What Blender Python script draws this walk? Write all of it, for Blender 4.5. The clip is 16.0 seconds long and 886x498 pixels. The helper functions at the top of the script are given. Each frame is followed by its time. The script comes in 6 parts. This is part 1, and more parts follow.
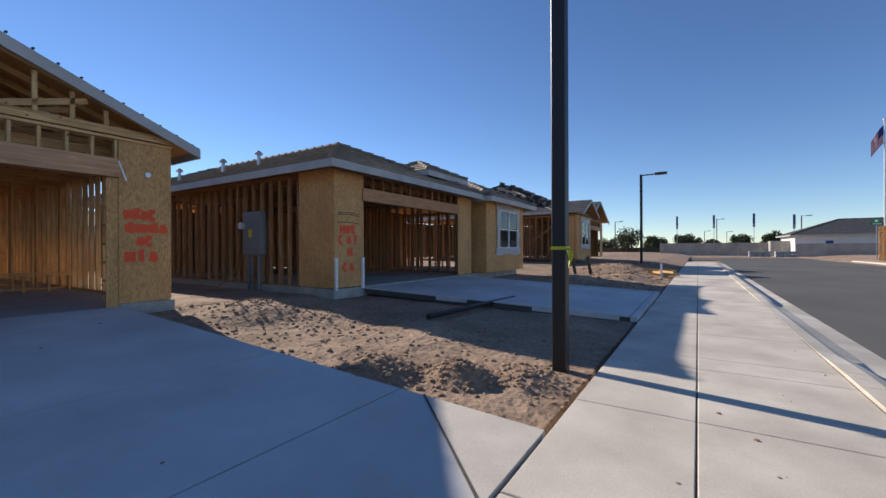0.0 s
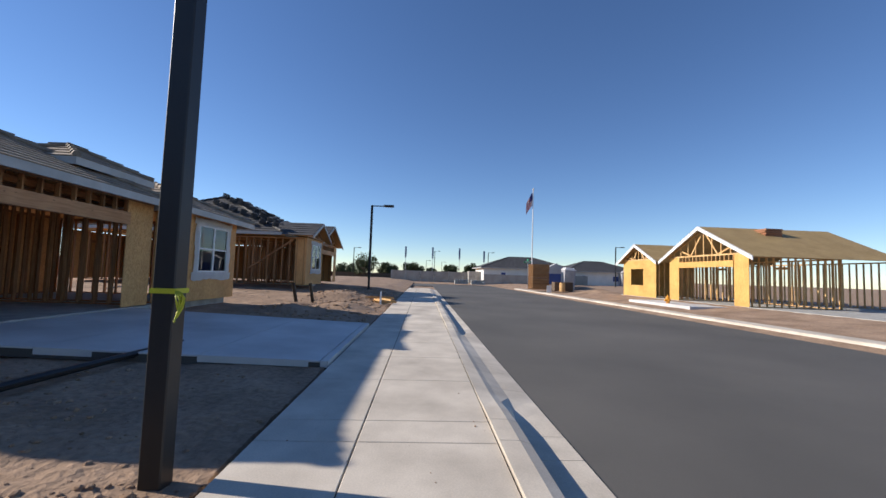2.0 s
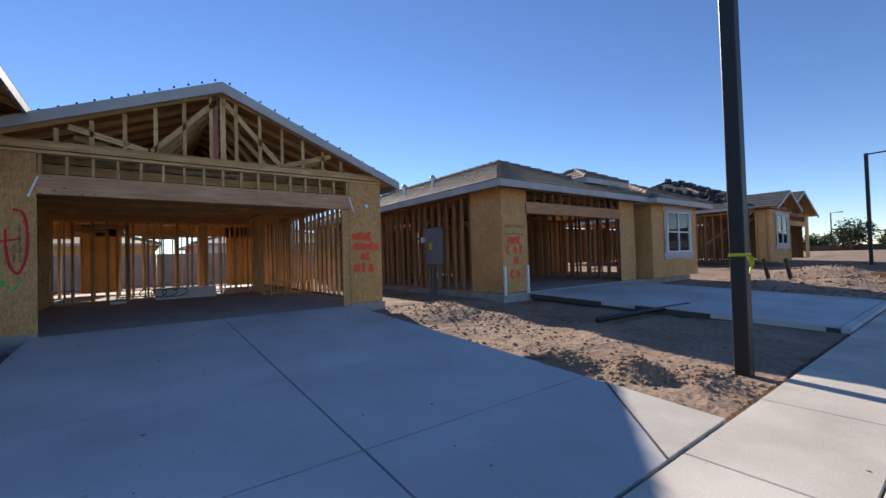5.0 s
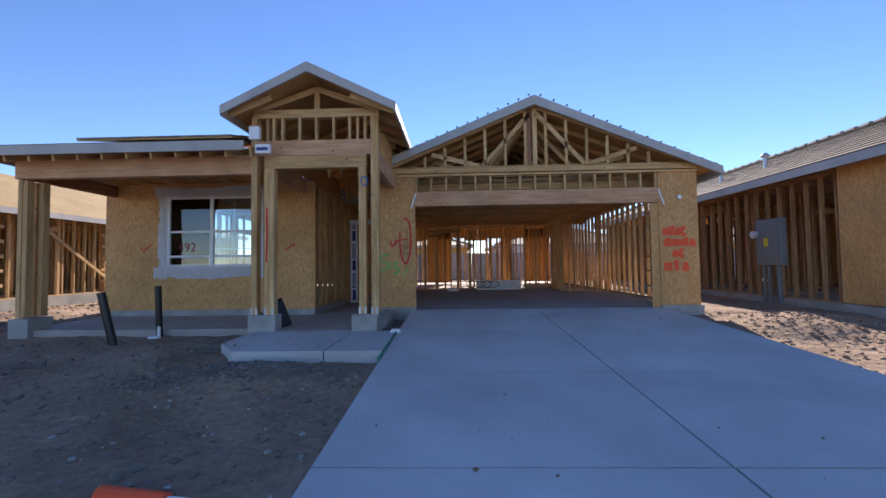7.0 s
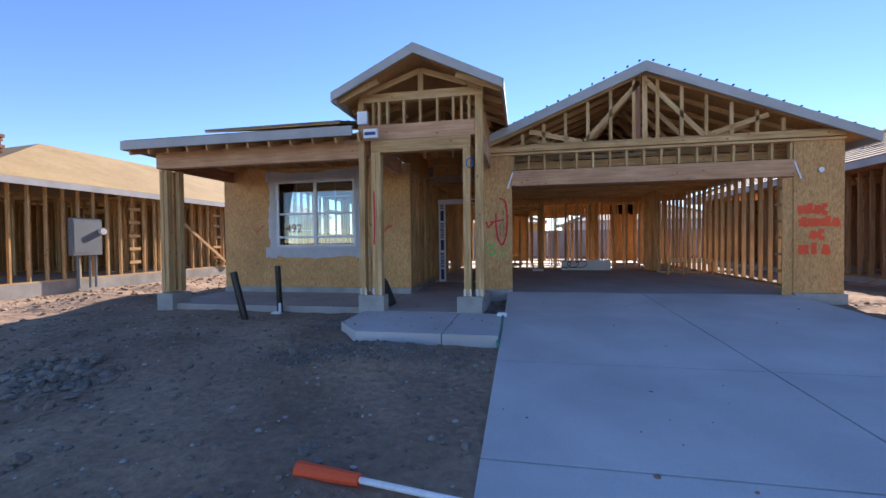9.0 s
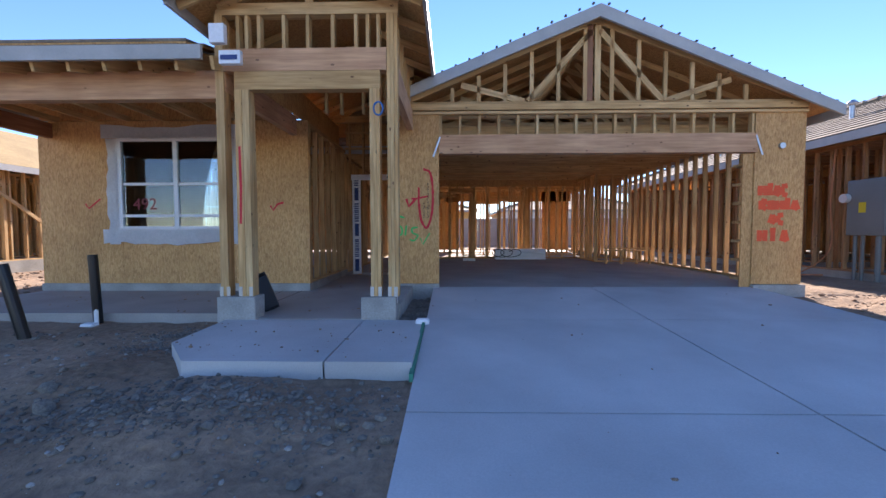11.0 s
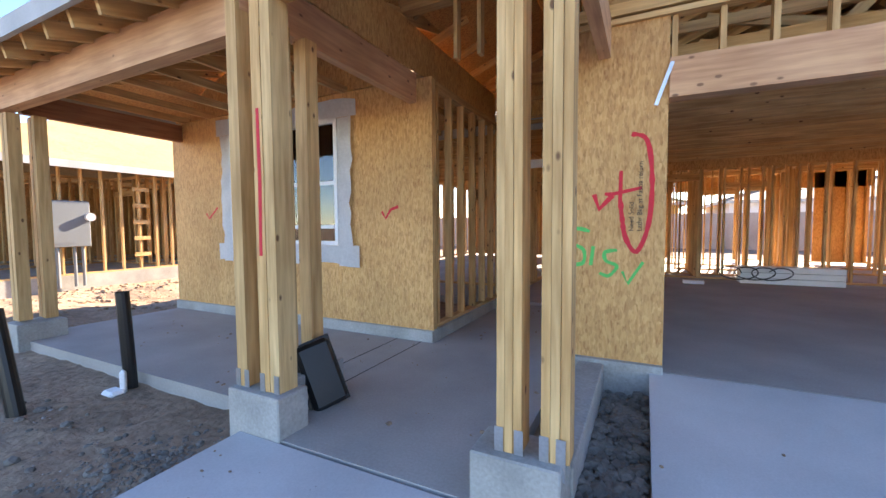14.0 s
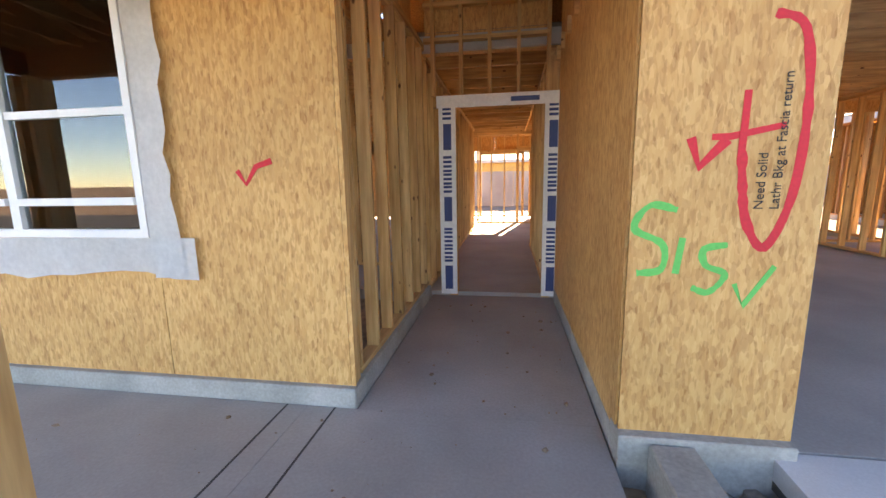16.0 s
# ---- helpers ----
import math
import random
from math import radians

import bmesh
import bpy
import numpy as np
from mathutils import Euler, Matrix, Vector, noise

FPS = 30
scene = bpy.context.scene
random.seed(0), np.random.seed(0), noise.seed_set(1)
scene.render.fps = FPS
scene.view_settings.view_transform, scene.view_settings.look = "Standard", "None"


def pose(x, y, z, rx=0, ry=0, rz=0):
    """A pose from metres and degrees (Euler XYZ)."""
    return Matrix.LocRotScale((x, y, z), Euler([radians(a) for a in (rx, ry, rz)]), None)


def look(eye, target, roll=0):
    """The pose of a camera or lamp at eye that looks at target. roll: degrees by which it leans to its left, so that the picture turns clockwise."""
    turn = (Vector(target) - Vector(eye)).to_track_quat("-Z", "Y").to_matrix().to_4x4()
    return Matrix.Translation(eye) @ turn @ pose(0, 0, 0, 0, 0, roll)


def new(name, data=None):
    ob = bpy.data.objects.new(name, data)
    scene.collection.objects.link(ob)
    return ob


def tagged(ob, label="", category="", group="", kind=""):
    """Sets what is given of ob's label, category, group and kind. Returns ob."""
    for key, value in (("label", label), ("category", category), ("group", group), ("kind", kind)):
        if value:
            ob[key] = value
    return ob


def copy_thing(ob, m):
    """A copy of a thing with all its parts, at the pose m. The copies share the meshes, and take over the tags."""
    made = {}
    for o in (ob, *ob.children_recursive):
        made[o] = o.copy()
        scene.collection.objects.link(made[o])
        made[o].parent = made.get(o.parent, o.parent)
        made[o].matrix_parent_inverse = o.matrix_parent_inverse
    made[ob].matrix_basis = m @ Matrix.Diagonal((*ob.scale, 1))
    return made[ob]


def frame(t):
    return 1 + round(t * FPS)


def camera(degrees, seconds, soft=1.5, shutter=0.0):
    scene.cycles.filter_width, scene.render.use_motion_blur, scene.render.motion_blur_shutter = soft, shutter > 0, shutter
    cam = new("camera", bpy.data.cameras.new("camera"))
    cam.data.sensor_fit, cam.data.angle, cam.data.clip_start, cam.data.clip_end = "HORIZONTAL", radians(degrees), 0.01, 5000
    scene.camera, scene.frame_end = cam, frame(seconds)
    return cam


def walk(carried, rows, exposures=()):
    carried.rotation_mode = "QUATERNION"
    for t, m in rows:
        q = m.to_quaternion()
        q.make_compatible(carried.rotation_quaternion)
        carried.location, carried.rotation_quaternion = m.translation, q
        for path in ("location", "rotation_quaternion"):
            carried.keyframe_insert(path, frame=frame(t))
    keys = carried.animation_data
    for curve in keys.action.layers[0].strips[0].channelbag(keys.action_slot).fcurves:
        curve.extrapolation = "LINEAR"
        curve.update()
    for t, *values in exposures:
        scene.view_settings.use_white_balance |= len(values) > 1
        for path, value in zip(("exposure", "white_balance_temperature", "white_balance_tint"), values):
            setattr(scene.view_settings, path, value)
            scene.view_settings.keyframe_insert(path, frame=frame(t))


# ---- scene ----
cam = camera(95.17, 16.0)
PATH = [
    (0, (2.132, -7.948, 0.910), (3.824, -6.882, 0.911), -0.23),
    (0.5, (2.825, -8.364, 1.023), (4.618, -7.479, 1.061), 0.56),
    (1, (3.518, -8.345, 1.122), (5.461, -7.877, 1.205), 1.34),
    (1.5, (3.686, -8.464, 1.079), (5.678, -8.327, 1.197), 1.65),
    (2, (3.580, -8.456, 1.089), (5.573, -8.552, 1.217), 1.87),
    (2.5, (3.220, -8.421, 1.117), (5.217, -8.449, 1.234), 1.51),
    (3, (2.382, -8.134, 0.921), (4.374, -7.971, 0.988), 0.94),
    (3.5, (2.046, -8.167, 0.916), (3.951, -7.560, 0.973), 0.17),
    (4, (1.797, -8.206, 0.951), (3.534, -7.216, 0.992), -0.53),
    (4.5, (1.234, -8.327, 0.986), (2.746, -7.018, 1.019), -1.04),
    (5, (1.201, -8.310, 0.985), (2.400, -6.710, 1.027), -1.72),
    (5.2, (1.153, -8.318, 0.991), (2.214, -6.623, 1.033), -1.75),
    (7.3, (0.673, -8.195, 0.887), (0.522, -6.202, 0.960), -0.96),
    (7.5, (0.581, -8.282, 0.882), (0.384, -6.293, 0.939), -1.14),
    (8, (0.416, -8.337, 1.021), (0.053, -6.371, 1.007), -0.96),
    (8.2, (0.336, -8.354, 1.024), (-0.063, -6.395, 0.999), -1.01),
    (10.3, (0.104, -7.125, 0.903), (-0.083, -5.135, 0.836), 0.29),
    (10.5, (0.129, -6.888, 0.863), (-0.003, -4.894, 0.784), 0.15),
    (11, (0.187, -6.421, 0.897), (0.147, -4.424, 0.806), -0.13),
    (11.5, (0.195, -5.942, 0.929), (0.218, -3.945, 0.823), -0.24),
    (12, (0.322, -5.408, 0.943), (0.402, -3.413, 0.823), -0.08),
    (12.5, (0.300, -4.885, 0.981), (0.318, -2.889, 0.867), -0.62),
    (13, (0.201, -4.397, 1.045), (-0.085, -2.422, 0.909), -1.01),
    (13.5, (0.105, -3.957, 1.107), (-0.495, -2.053, 0.985), -0.04),
    (14, (-0.145, -3.541, 1.153), (-1.035, -1.754, 1.039), -0.38),
    (14.5, (-0.519, -3.165, 1.113), (-1.644, -1.517, 0.987), -0.96),
    (15, (-0.886, -2.760, 1.147), (-1.938, -1.064, 1.021), -0.58),
    (15.5, (-1.164, -2.328, 1.182), (-1.735, -0.426, 0.945), -0.86),
    (16, (-1.268, -1.890, 1.241), (-1.584, 0.057, 0.909), -1.01),
]
EXPOSURES = [(0, 0.36, 6700, 11), (2.5, 0.38, 6700, 11), (4.5, 0.42, 6700, 11), (5.2, 0.6, 6600, 13), (7.5, 1.05, 6700, 17), (10.5, 1.42, 6600, 17), (11.5, 1.72, 6600, 17), (12, 2.0, 6800, 17), (12.5, 2.2, 7000, 17), (13.5, 2.55, 7500, 16), (14.5, 2.65, 8100, 15), (15.2, 2.7, 8300, 15), (16, 3.15, 9600, 18)]
walk(cam, [(t, look(eye, target, roll)) for t, eye, target, roll in PATH], EXPOSURES)

# sun and sky
SUN_AZ, SUN_EL = radians(79.4), radians(27.1)
sun_dir = Vector((math.cos(SUN_AZ) * math.cos(SUN_EL), math.sin(SUN_AZ) * math.cos(SUN_EL), math.sin(SUN_EL)))
world = bpy.data.worlds.new("sky")
scene.world = world
world.use_nodes = True
wn = world.node_tree
sky = wn.nodes.new("ShaderNodeTexSky")
sky.sky_type = "NISHITA"
sky.sun_disc = False
sky.sun_elevation = SUN_EL
sky.sun_rotation = math.pi / 2 - SUN_AZ
sky.altitude = 1600
sky.air_density, sky.dust_density, sky.ozone_density = 1.0, 0.0, 3.5
hs = wn.nodes.new("ShaderNodeHueSaturation")
hs.inputs["Saturation"].default_value = 1.11
hs.inputs["Hue"].default_value = 0.506
wn.links.new(sky.outputs[0], hs.inputs["Color"])
wn.links.new(hs.outputs[0], wn.nodes["Background"].inputs[0])
wn.nodes["Background"].inputs[1].default_value = 0.113
sun = new("sun", bpy.data.lights.new("sun", "SUN"))
sun.data.energy, sun.data.angle, sun.data.color = 5.0, radians(0.6), (1.0, 0.93, 0.84)
sun.matrix_world = look(sun_dir * 50, (0, 0, 0))


# ---- materials ----
def nodes(name, rough=0.8, metal=0.0, spec=0.5):
    m = bpy.data.materials.new(name)
    m.use_nodes = True
    t = m.node_tree
    b = t.nodes["Principled BSDF"]
    b.inputs["Roughness"].default_value = rough
    b.inputs["Metallic"].default_value = metal
    b.inputs["Specular IOR Level"].default_value = spec
    return m, t, b


def noise_node(t, scale, detail=4.0, stretch=None, rand=False, rough=0.55):
    tc = t.nodes.new("ShaderNodeTexCoord")
    n = t.nodes.new("ShaderNodeTexNoise")
    n.inputs["Scale"].default_value, n.inputs["Detail"].default_value, n.inputs["Roughness"].default_value = scale, detail, rough
    mp = t.nodes.new("ShaderNodeMapping")
    if stretch:
        mp.inputs["Scale"].default_value = stretch
    t.links.new(tc.outputs["Object"], mp.inputs[0])
    if rand:
        oi = t.nodes.new("ShaderNodeObjectInfo")
        mu = t.nodes.new("ShaderNodeMath")
        mu.operation = "MULTIPLY"
        mu.inputs[1].default_value = 37.0
        t.links.new(oi.outputs["Random"], mu.inputs[0])
        t.links.new(mu.outputs[0], mp.inputs["Location"])
    t.links.new(mp.outputs[0], n.inputs["Vector"])
    return n


def ramp(t, source, stops):
    r = t.nodes.new("ShaderNodeValToRGB")
    e = r.color_ramp.elements
    while len(e) < len(stops):
        e.new(0.5)
    for k, (p, c) in zip(e, stops):
        k.position, k.color = p, (*c, 1)
    t.links.new(source, r.inputs[0])
    return r.outputs[0]


def blend(t, a, b, fac, kind="MIX"):
    m = t.nodes.new("ShaderNodeMix")
    m.data_type, m.blend_type = "RGBA", kind
    for sock, v in ((m.inputs[0], fac), (m.inputs[6], a), (m.inputs[7], b)):
        if isinstance(v, (int, float)):
            sock.default_value = v
        elif isinstance(v, tuple):
            sock.default_value = (*v, 1)
        else:
            t.links.new(v, sock)
    return m.outputs[2]


def bump(t, b, source, strength, dist):
    n = t.nodes.new("ShaderNodeBump")
    n.inputs["Strength"].default_value, n.inputs["Distance"].default_value = strength, dist
    t.links.new(source, n.inputs["Height"])
    t.links.new(n.outputs[0], b.inputs["Normal"])


def two_scale(name, dark, light, big=1.0, fine=40.0, rough=0.85, relief=0.3, dist=0.004, contrast=0.35, rand=False, metal=0.0):
    """A surface with stains at the large scale and grain at the fine one."""
    m, t, b = nodes(name, rough, metal)
    a = noise_node(t, big, 5, rand=rand)
    f = noise_node(t, fine, 6)
    c = ramp(t, a.outputs[0], [(0.3, dark), (0.7, light)])
    g = ramp(t, f.outputs[0], [(0.3, (1 - contrast,) * 3), (0.7, (1.0,) * 3)])
    t.links.new(blend(t, c, g, 1.0, "MULTIPLY"), b.inputs["Base Color"])
    bump(t, b, f.outputs[0], relief, dist)
    return m


def lumber_mat(name, dark, light, knot=(0.16, 0.07, 0.025)):
    m, t, b = nodes(name, 0.75)
    g = noise_node(t, 9.0, 5, (3.0, 3.0, 0.22), True)
    big = noise_node(t, 1.3, 3, None, True)
    oi = t.nodes.new("ShaderNodeObjectInfo")
    c = ramp(t, g.outputs[0], [(0.3, dark), (0.68, light)])
    tint = ramp(t, oi.outputs["Random"], [(0.0, (0.8, 0.72, 0.62)), (0.5, (1, 1, 1)), (1.0, (1.0, 0.9, 0.78))])
    c = blend(t, c, tint, 1.0, "MULTIPLY")
    st = ramp(t, big.outputs[0], [(0.35, (0.82, 0.78, 0.72)), (0.6, (1, 1, 1))])
    c = blend(t, c, st, 1.0, "MULTIPLY")
    v = t.nodes.new("ShaderNodeTexVoronoi")
    v.inputs["Scale"].default_value = 8.0
    mp = t.nodes.new("ShaderNodeMapping")
    mp.inputs["Scale"].default_value = (1.0, 1.0, 0.55)
    tc = t.nodes.new("ShaderNodeTexCoord")
    t.links.new(tc.outputs["Object"], mp.inputs[0])
    mu = t.nodes.new("ShaderNodeMath")
    mu.operation = "MULTIPLY"
    mu.inputs[1].default_value = 91.0
    t.links.new(oi.outputs["Random"], mu.inputs[0])
    t.links.new(mu.outputs[0], mp.inputs["Location"])
    t.links.new(mp.outputs[0], v.inputs["Vector"])
    k = ramp(t, v.outputs["Distance"], [(0.07, (1, 1, 1)), (0.12, (0, 0, 0))])
    t.links.new(blend(t, c, knot, k), b.inputs["Base Color"])
    bump(t, b, g.outputs[0], 0.25, 0.002)
    return m


def osb_mat(name, dark, mid, light, squash=(1.0, 1.0, 0.32)):
    """Oriented strand board: long flakes of several tones lying across one another."""
    m, t, b = nodes(name, 0.7)
    tc = t.nodes.new("ShaderNodeTexCoord")
    outs = []
    for k, (sc, ang) in enumerate(((52, 0.9), (75, -0.9), (110, 1.4))):
        mp = t.nodes.new("ShaderNodeMapping")
        mp.inputs["Scale"].default_value = squash
        mp.inputs["Rotation"].default_value = (ang, ang * 0.9, ang * 0.4)
        mp.inputs["Location"].default_value = (k * 3.1, k * 1.7, k)
        v = t.nodes.new("ShaderNodeTexVoronoi")
        v.inputs["Scale"].default_value = sc
        t.links.new(tc.outputs["Object"], mp.inputs[0])
        t.links.new(mp.outputs[0], v.inputs["Vector"])
        sep = t.nodes.new("ShaderNodeSeparateColor")
        t.links.new(v.outputs["Color"], sep.inputs[0])
        outs.append(sep.outputs[0])
    c1 = ramp(t, outs[0], [(0.0, dark), (0.35, mid), (0.9, light)])
    c2 = ramp(t, outs[1], [(0.0, dark), (0.25, mid), (1.0, light)])
    c = blend(t, c1, c2, 0.5)
    c3 = ramp(t, outs[2], [(0.0, (0.80, 0.74, 0.66)), (0.12, (1, 1, 1))])
    c = blend(t, c, c3, 1.0, "MULTIPLY")
    n = noise_node(t, 1.1, 4)
    s = ramp(t, n.outputs[0], [(0.3, (0.8, 0.74, 0.66)), (0.7, (1.05, 1.0, 0.95))])
    t.links.new(blend(t, c, s, 1.0, "MULTIPLY"), b.inputs["Base Color"])
    bump(t, b, outs[0], 0.3, 0.002)
    return m


def plain(name, col, rough=0.6, metal=0.0, vary=0.15, scale=6.0):
    d = tuple(v * (1 - vary) for v in col)
    return two_scale(name, d, col, 1.5, scale * 10, rough, 0.08, 0.001, vary, False, metal)


# darker red-brown copy of the lumber, with the shade inside the neighbouring houses in its colour
M_SHADED_LUMBER = lumber_mat("shaded lumber", (0.27, 0.125, 0.055), (0.50, 0.27, 0.125), (0.14, 0.06, 0.025))
M_LUMBER = M_PINE = lumber_mat("lumber", (0.50, 0.29, 0.115), (0.80, 0.54, 0.26))
M_GLULAM = lumber_mat("glulam", (0.54, 0.28, 0.15), (0.76, 0.45, 0.25), (0.25, 0.12, 0.06))
M_REDFIR = lumber_mat("red fir", (0.24, 0.10, 0.05), (0.40, 0.19, 0.10))
M_OSB = osb_mat("strand board", (0.46, 0.215, 0.07), (0.63, 0.34, 0.12), (0.76, 0.47, 0.20))
M_OSB_Y = osb_mat("yellow strand board", (0.42, 0.22, 0.05), (0.62, 0.37, 0.10), (0.74, 0.48, 0.17))
M_OSB_ROOF = osb_mat("roof strand board", (0.25, 0.17, 0.065), (0.37, 0.265, 0.115), (0.46, 0.345, 0.17), (1, 0.4, 1))
M_DRIVE = two_scale("driveway concrete", (0.46, 0.45, 0.44), (0.66, 0.65, 0.635), 0.7, 90, 0.8, 0.15, 0.001, 0.12)
M_WALK = two_scale("pavement concrete", (0.43, 0.38, 0.315), (0.70, 0.63, 0.53), 1.1, 70, 0.85, 0.2, 0.0015, 0.16)
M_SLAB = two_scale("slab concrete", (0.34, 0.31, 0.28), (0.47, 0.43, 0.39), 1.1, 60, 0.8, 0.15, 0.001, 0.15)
M_STEM = two_scale("footing concrete", (0.32, 0.31, 0.28), (0.50, 0.48, 0.44), 2.6, 50, 0.9, 0.3, 0.003, 0.25)
M_JOINT = plain("joint shade", (0.09, 0.08, 0.07), 0.9)
M_ASPHALT = two_scale("asphalt", (0.082, 0.078, 0.072), (0.13, 0.122, 0.11), 0.25, 160, 0.9, 0.4, 0.003, 0.35)
M_DIRT = two_scale("desert soil", (0.25, 0.16, 0.10), (0.47, 0.32, 0.215), 0.8, 14, 1.0, 0.9, 0.03, 0.4)
M_GRAVEL = two_scale("crushed stone", (0.14, 0.12, 0.10), (0.33, 0.285, 0.235), 4, 40, 0.9, 0.4, 0.004, 0.4, True)
M_CLOD = two_scale("soil clods", (0.25, 0.16, 0.10), (0.47, 0.32, 0.215), 5, 30, 1.0, 0.6, 0.006, 0.4)
M_TILE = two_scale("weathered roof tile", (0.20, 0.155, 0.115), (0.36, 0.29, 0.22), 3.2, 40, 0.85, 0.3, 0.003, 0.3)
M_DARKTILE = two_scale("charcoal roof tile", (0.035, 0.034, 0.036), (0.085, 0.083, 0.085), 2.5, 40, 0.75, 0.3, 0.003, 0.3, True)
M_FELT = plain("roofing felt", (0.03, 0.03, 0.032), 0.9)
M_FASCIA = two_scale("primed fascia", (0.38, 0.37, 0.345), (0.52, 0.50, 0.47), 2.0, 60, 0.6, 0.05, 0.001, 0.08)
M_WHITE = two_scale("white vinyl", (0.70, 0.70, 0.70), (0.82, 0.82, 0.82), 3.0, 60, 0.4, 0.05, 0.001, 0.05)
M_WRAP = two_scale("white flashing wrap", (0.84, 0.84, 0.84), (0.92, 0.92, 0.92), 7.0, 30, 0.55, 0.5, 0.006, 0.12)
M_BLACK = plain("black painted steel", (0.022, 0.020, 0.019), 0.45, 0.0, 0.25)
M_BLACKPIPE = plain("black plastic", (0.012, 0.012, 0.013), 0.35, 0.0, 0.2)
M_GALV = plain("galvanised steel", (0.62, 0.63, 0.65), 0.35, 0.8, 0.2)
M_GREYBOX = plain("grey enamel", (0.19, 0.21, 0.22), 0.5)
M_COPPER = plain("orange conduit", (0.50, 0.20, 0.09), 0.6)
M_RED = plain("red spray paint", (0.78, 0.025, 0.04), 0.7)
M_CRIMSON = plain("dark red paint stick", (0.22, 0.01, 0.02), 0.6)
M_PEBBLE = two_scale("pale pebbles", (0.30, 0.27, 0.23), (0.55, 0.51, 0.46), 5, 40, 0.85, 0.3, 0.003, 0.2, True)
M_ORANGE = plain("orange spray paint", (1.0, 0.12, 0.035), 0.7)
M_GREEN = plain("green spray paint", (0.08, 0.55, 0.12), 0.7)
M_GREENPAD = plain("green form strip", (0.05, 0.30, 0.20), 0.6)
M_BLUE = plain("blue plastic", (0.02, 0.16, 0.42), 0.4)
M_NAVY = plain("navy print", (0.03, 0.06, 0.22), 0.5)
M_INK = plain("black ink", (0.02, 0.02, 0.02), 0.6)
M_YELLOW = plain("yellow enamel", (0.72, 0.30, 0.02), 0.45)
M_TAPE = plain("yellow tape", (0.55, 0.55, 0.03), 0.5)
M_LABEL = plain("yellow label", (0.75, 0.60, 0.03), 0.5)
M_BLOCK = two_scale("grey blockwork", (0.34, 0.30, 0.26), (0.46, 0.42, 0.37), 0.8, 20, 0.9, 0.3, 0.004, 0.15)
M_STUCCO = two_scale("white stucco", (0.68, 0.66, 0.62), (0.80, 0.78, 0.74), 0.6, 60, 0.9, 0.2, 0.002, 0.08)
M_STUCCOG = two_scale("grey stucco", (0.34, 0.34, 0.35), (0.44, 0.44, 0.45), 0.6, 60, 0.9, 0.2, 0.002, 0.08)
M_LEAF = two_scale("dusty foliage", (0.03, 0.05, 0.018), (0.075, 0.10, 0.035), 2, 20, 0.8, 0.1, 0.01, 0.3)
M_BARK = plain("bark", (0.13, 0.09, 0.06), 0.9)
M_TOILET = plain("grey plastic cabin", (0.42, 0.42, 0.45), 0.5)
M_PALLET = lumber_mat("pallet wood", (0.26, 0.13, 0.05), (0.44, 0.25, 0.11))
M_SILVER = plain("white steel", (0.72, 0.72, 0.72), 0.4, 0.2)
M_SIGNGREEN = plain("green sign sheet", (0.01, 0.22, 0.10), 0.4)
M_FLAGRED, M_FLAGWHITE, M_FLAGBLUE = plain("red cloth", (0.55, 0.03, 0.05), 0.9), plain("white cloth", (0.75, 0.75, 0.75), 0.9), plain("blue cloth", (0.03, 0.05, 0.22), 0.9)
M_GLASS, _t, _b = nodes("window glass", 0.02)
_b.inputs["Base Color"].default_value = (0.9, 0.97, 1.0, 1)
_gl = _t.nodes.new("ShaderNodeBsdfGlossy")
_gl.inputs["Roughness"].default_value = 0.01
_tr = _t.nodes.new("ShaderNodeBsdfTransparent")
_tr.inputs[0].default_value = (0.80, 0.90, 0.92, 1)
_mx = _t.nodes.new("ShaderNodeMixShader")
_fr = _t.nodes.new("ShaderNodeFresnel")
_fr.inputs["IOR"].default_value = 1.9
_t.links.new(_fr.outputs[0], _mx.inputs[0])
_t.links.new(_tr.outputs[0], _mx.inputs[1])
_t.links.new(_gl.outputs[0], _mx.inputs[2])
_t.links.new(_mx.outputs[0], _t.nodes["Material Output"].inputs[0])


# ---- builders ----
def empty(name, x, y, z, label="", category="", group="", kind=""):
    e = new(name)
    e.matrix_basis = pose(x, y, z)
    return tagged(e, label, category, group, kind)


def part(name, bm, material, parent=None, label="", **tags):
    me = bpy.data.meshes.new(name)
    bm.to_mesh(me)
    bm.free()
    me.materials.append(material)
    ob = new(name, me)
    if parent is not None:
        ob.parent = parent
        ob.matrix_parent_inverse = world_of(parent).inverted()
    return tagged(ob, label, **tags)


def world_of(o):
    m = o.matrix_parent_inverse @ o.matrix_basis if o.parent else o.matrix_basis
    return world_of(o.parent) @ m if o.parent else m


def box(bm, x0, y0, z0, x1, y1, z1, bevel=0.0):
    g = bmesh.ops.create_cube(bm, size=1.0, matrix=Matrix.Translation(((x0 + x1) / 2, (y0 + y1) / 2, (z0 + z1) / 2)) @ Matrix.Diagonal((abs(x1 - x0), abs(y1 - y0), abs(z1 - z0), 1)))
    if bevel:
        ed = list({e for v in g["verts"] for e in v.link_edges})
        bmesh.ops.bevel(bm, geom=ed, offset=bevel, segments=1, affect="EDGES")


def boxes(name, rows, material, parent=None, label="", bevel=0.0, **tags):
    bm = bmesh.new()
    for r in rows:
        box(bm, *r, bevel=bevel)
    return part(name, bm, material, parent, label, **tags)


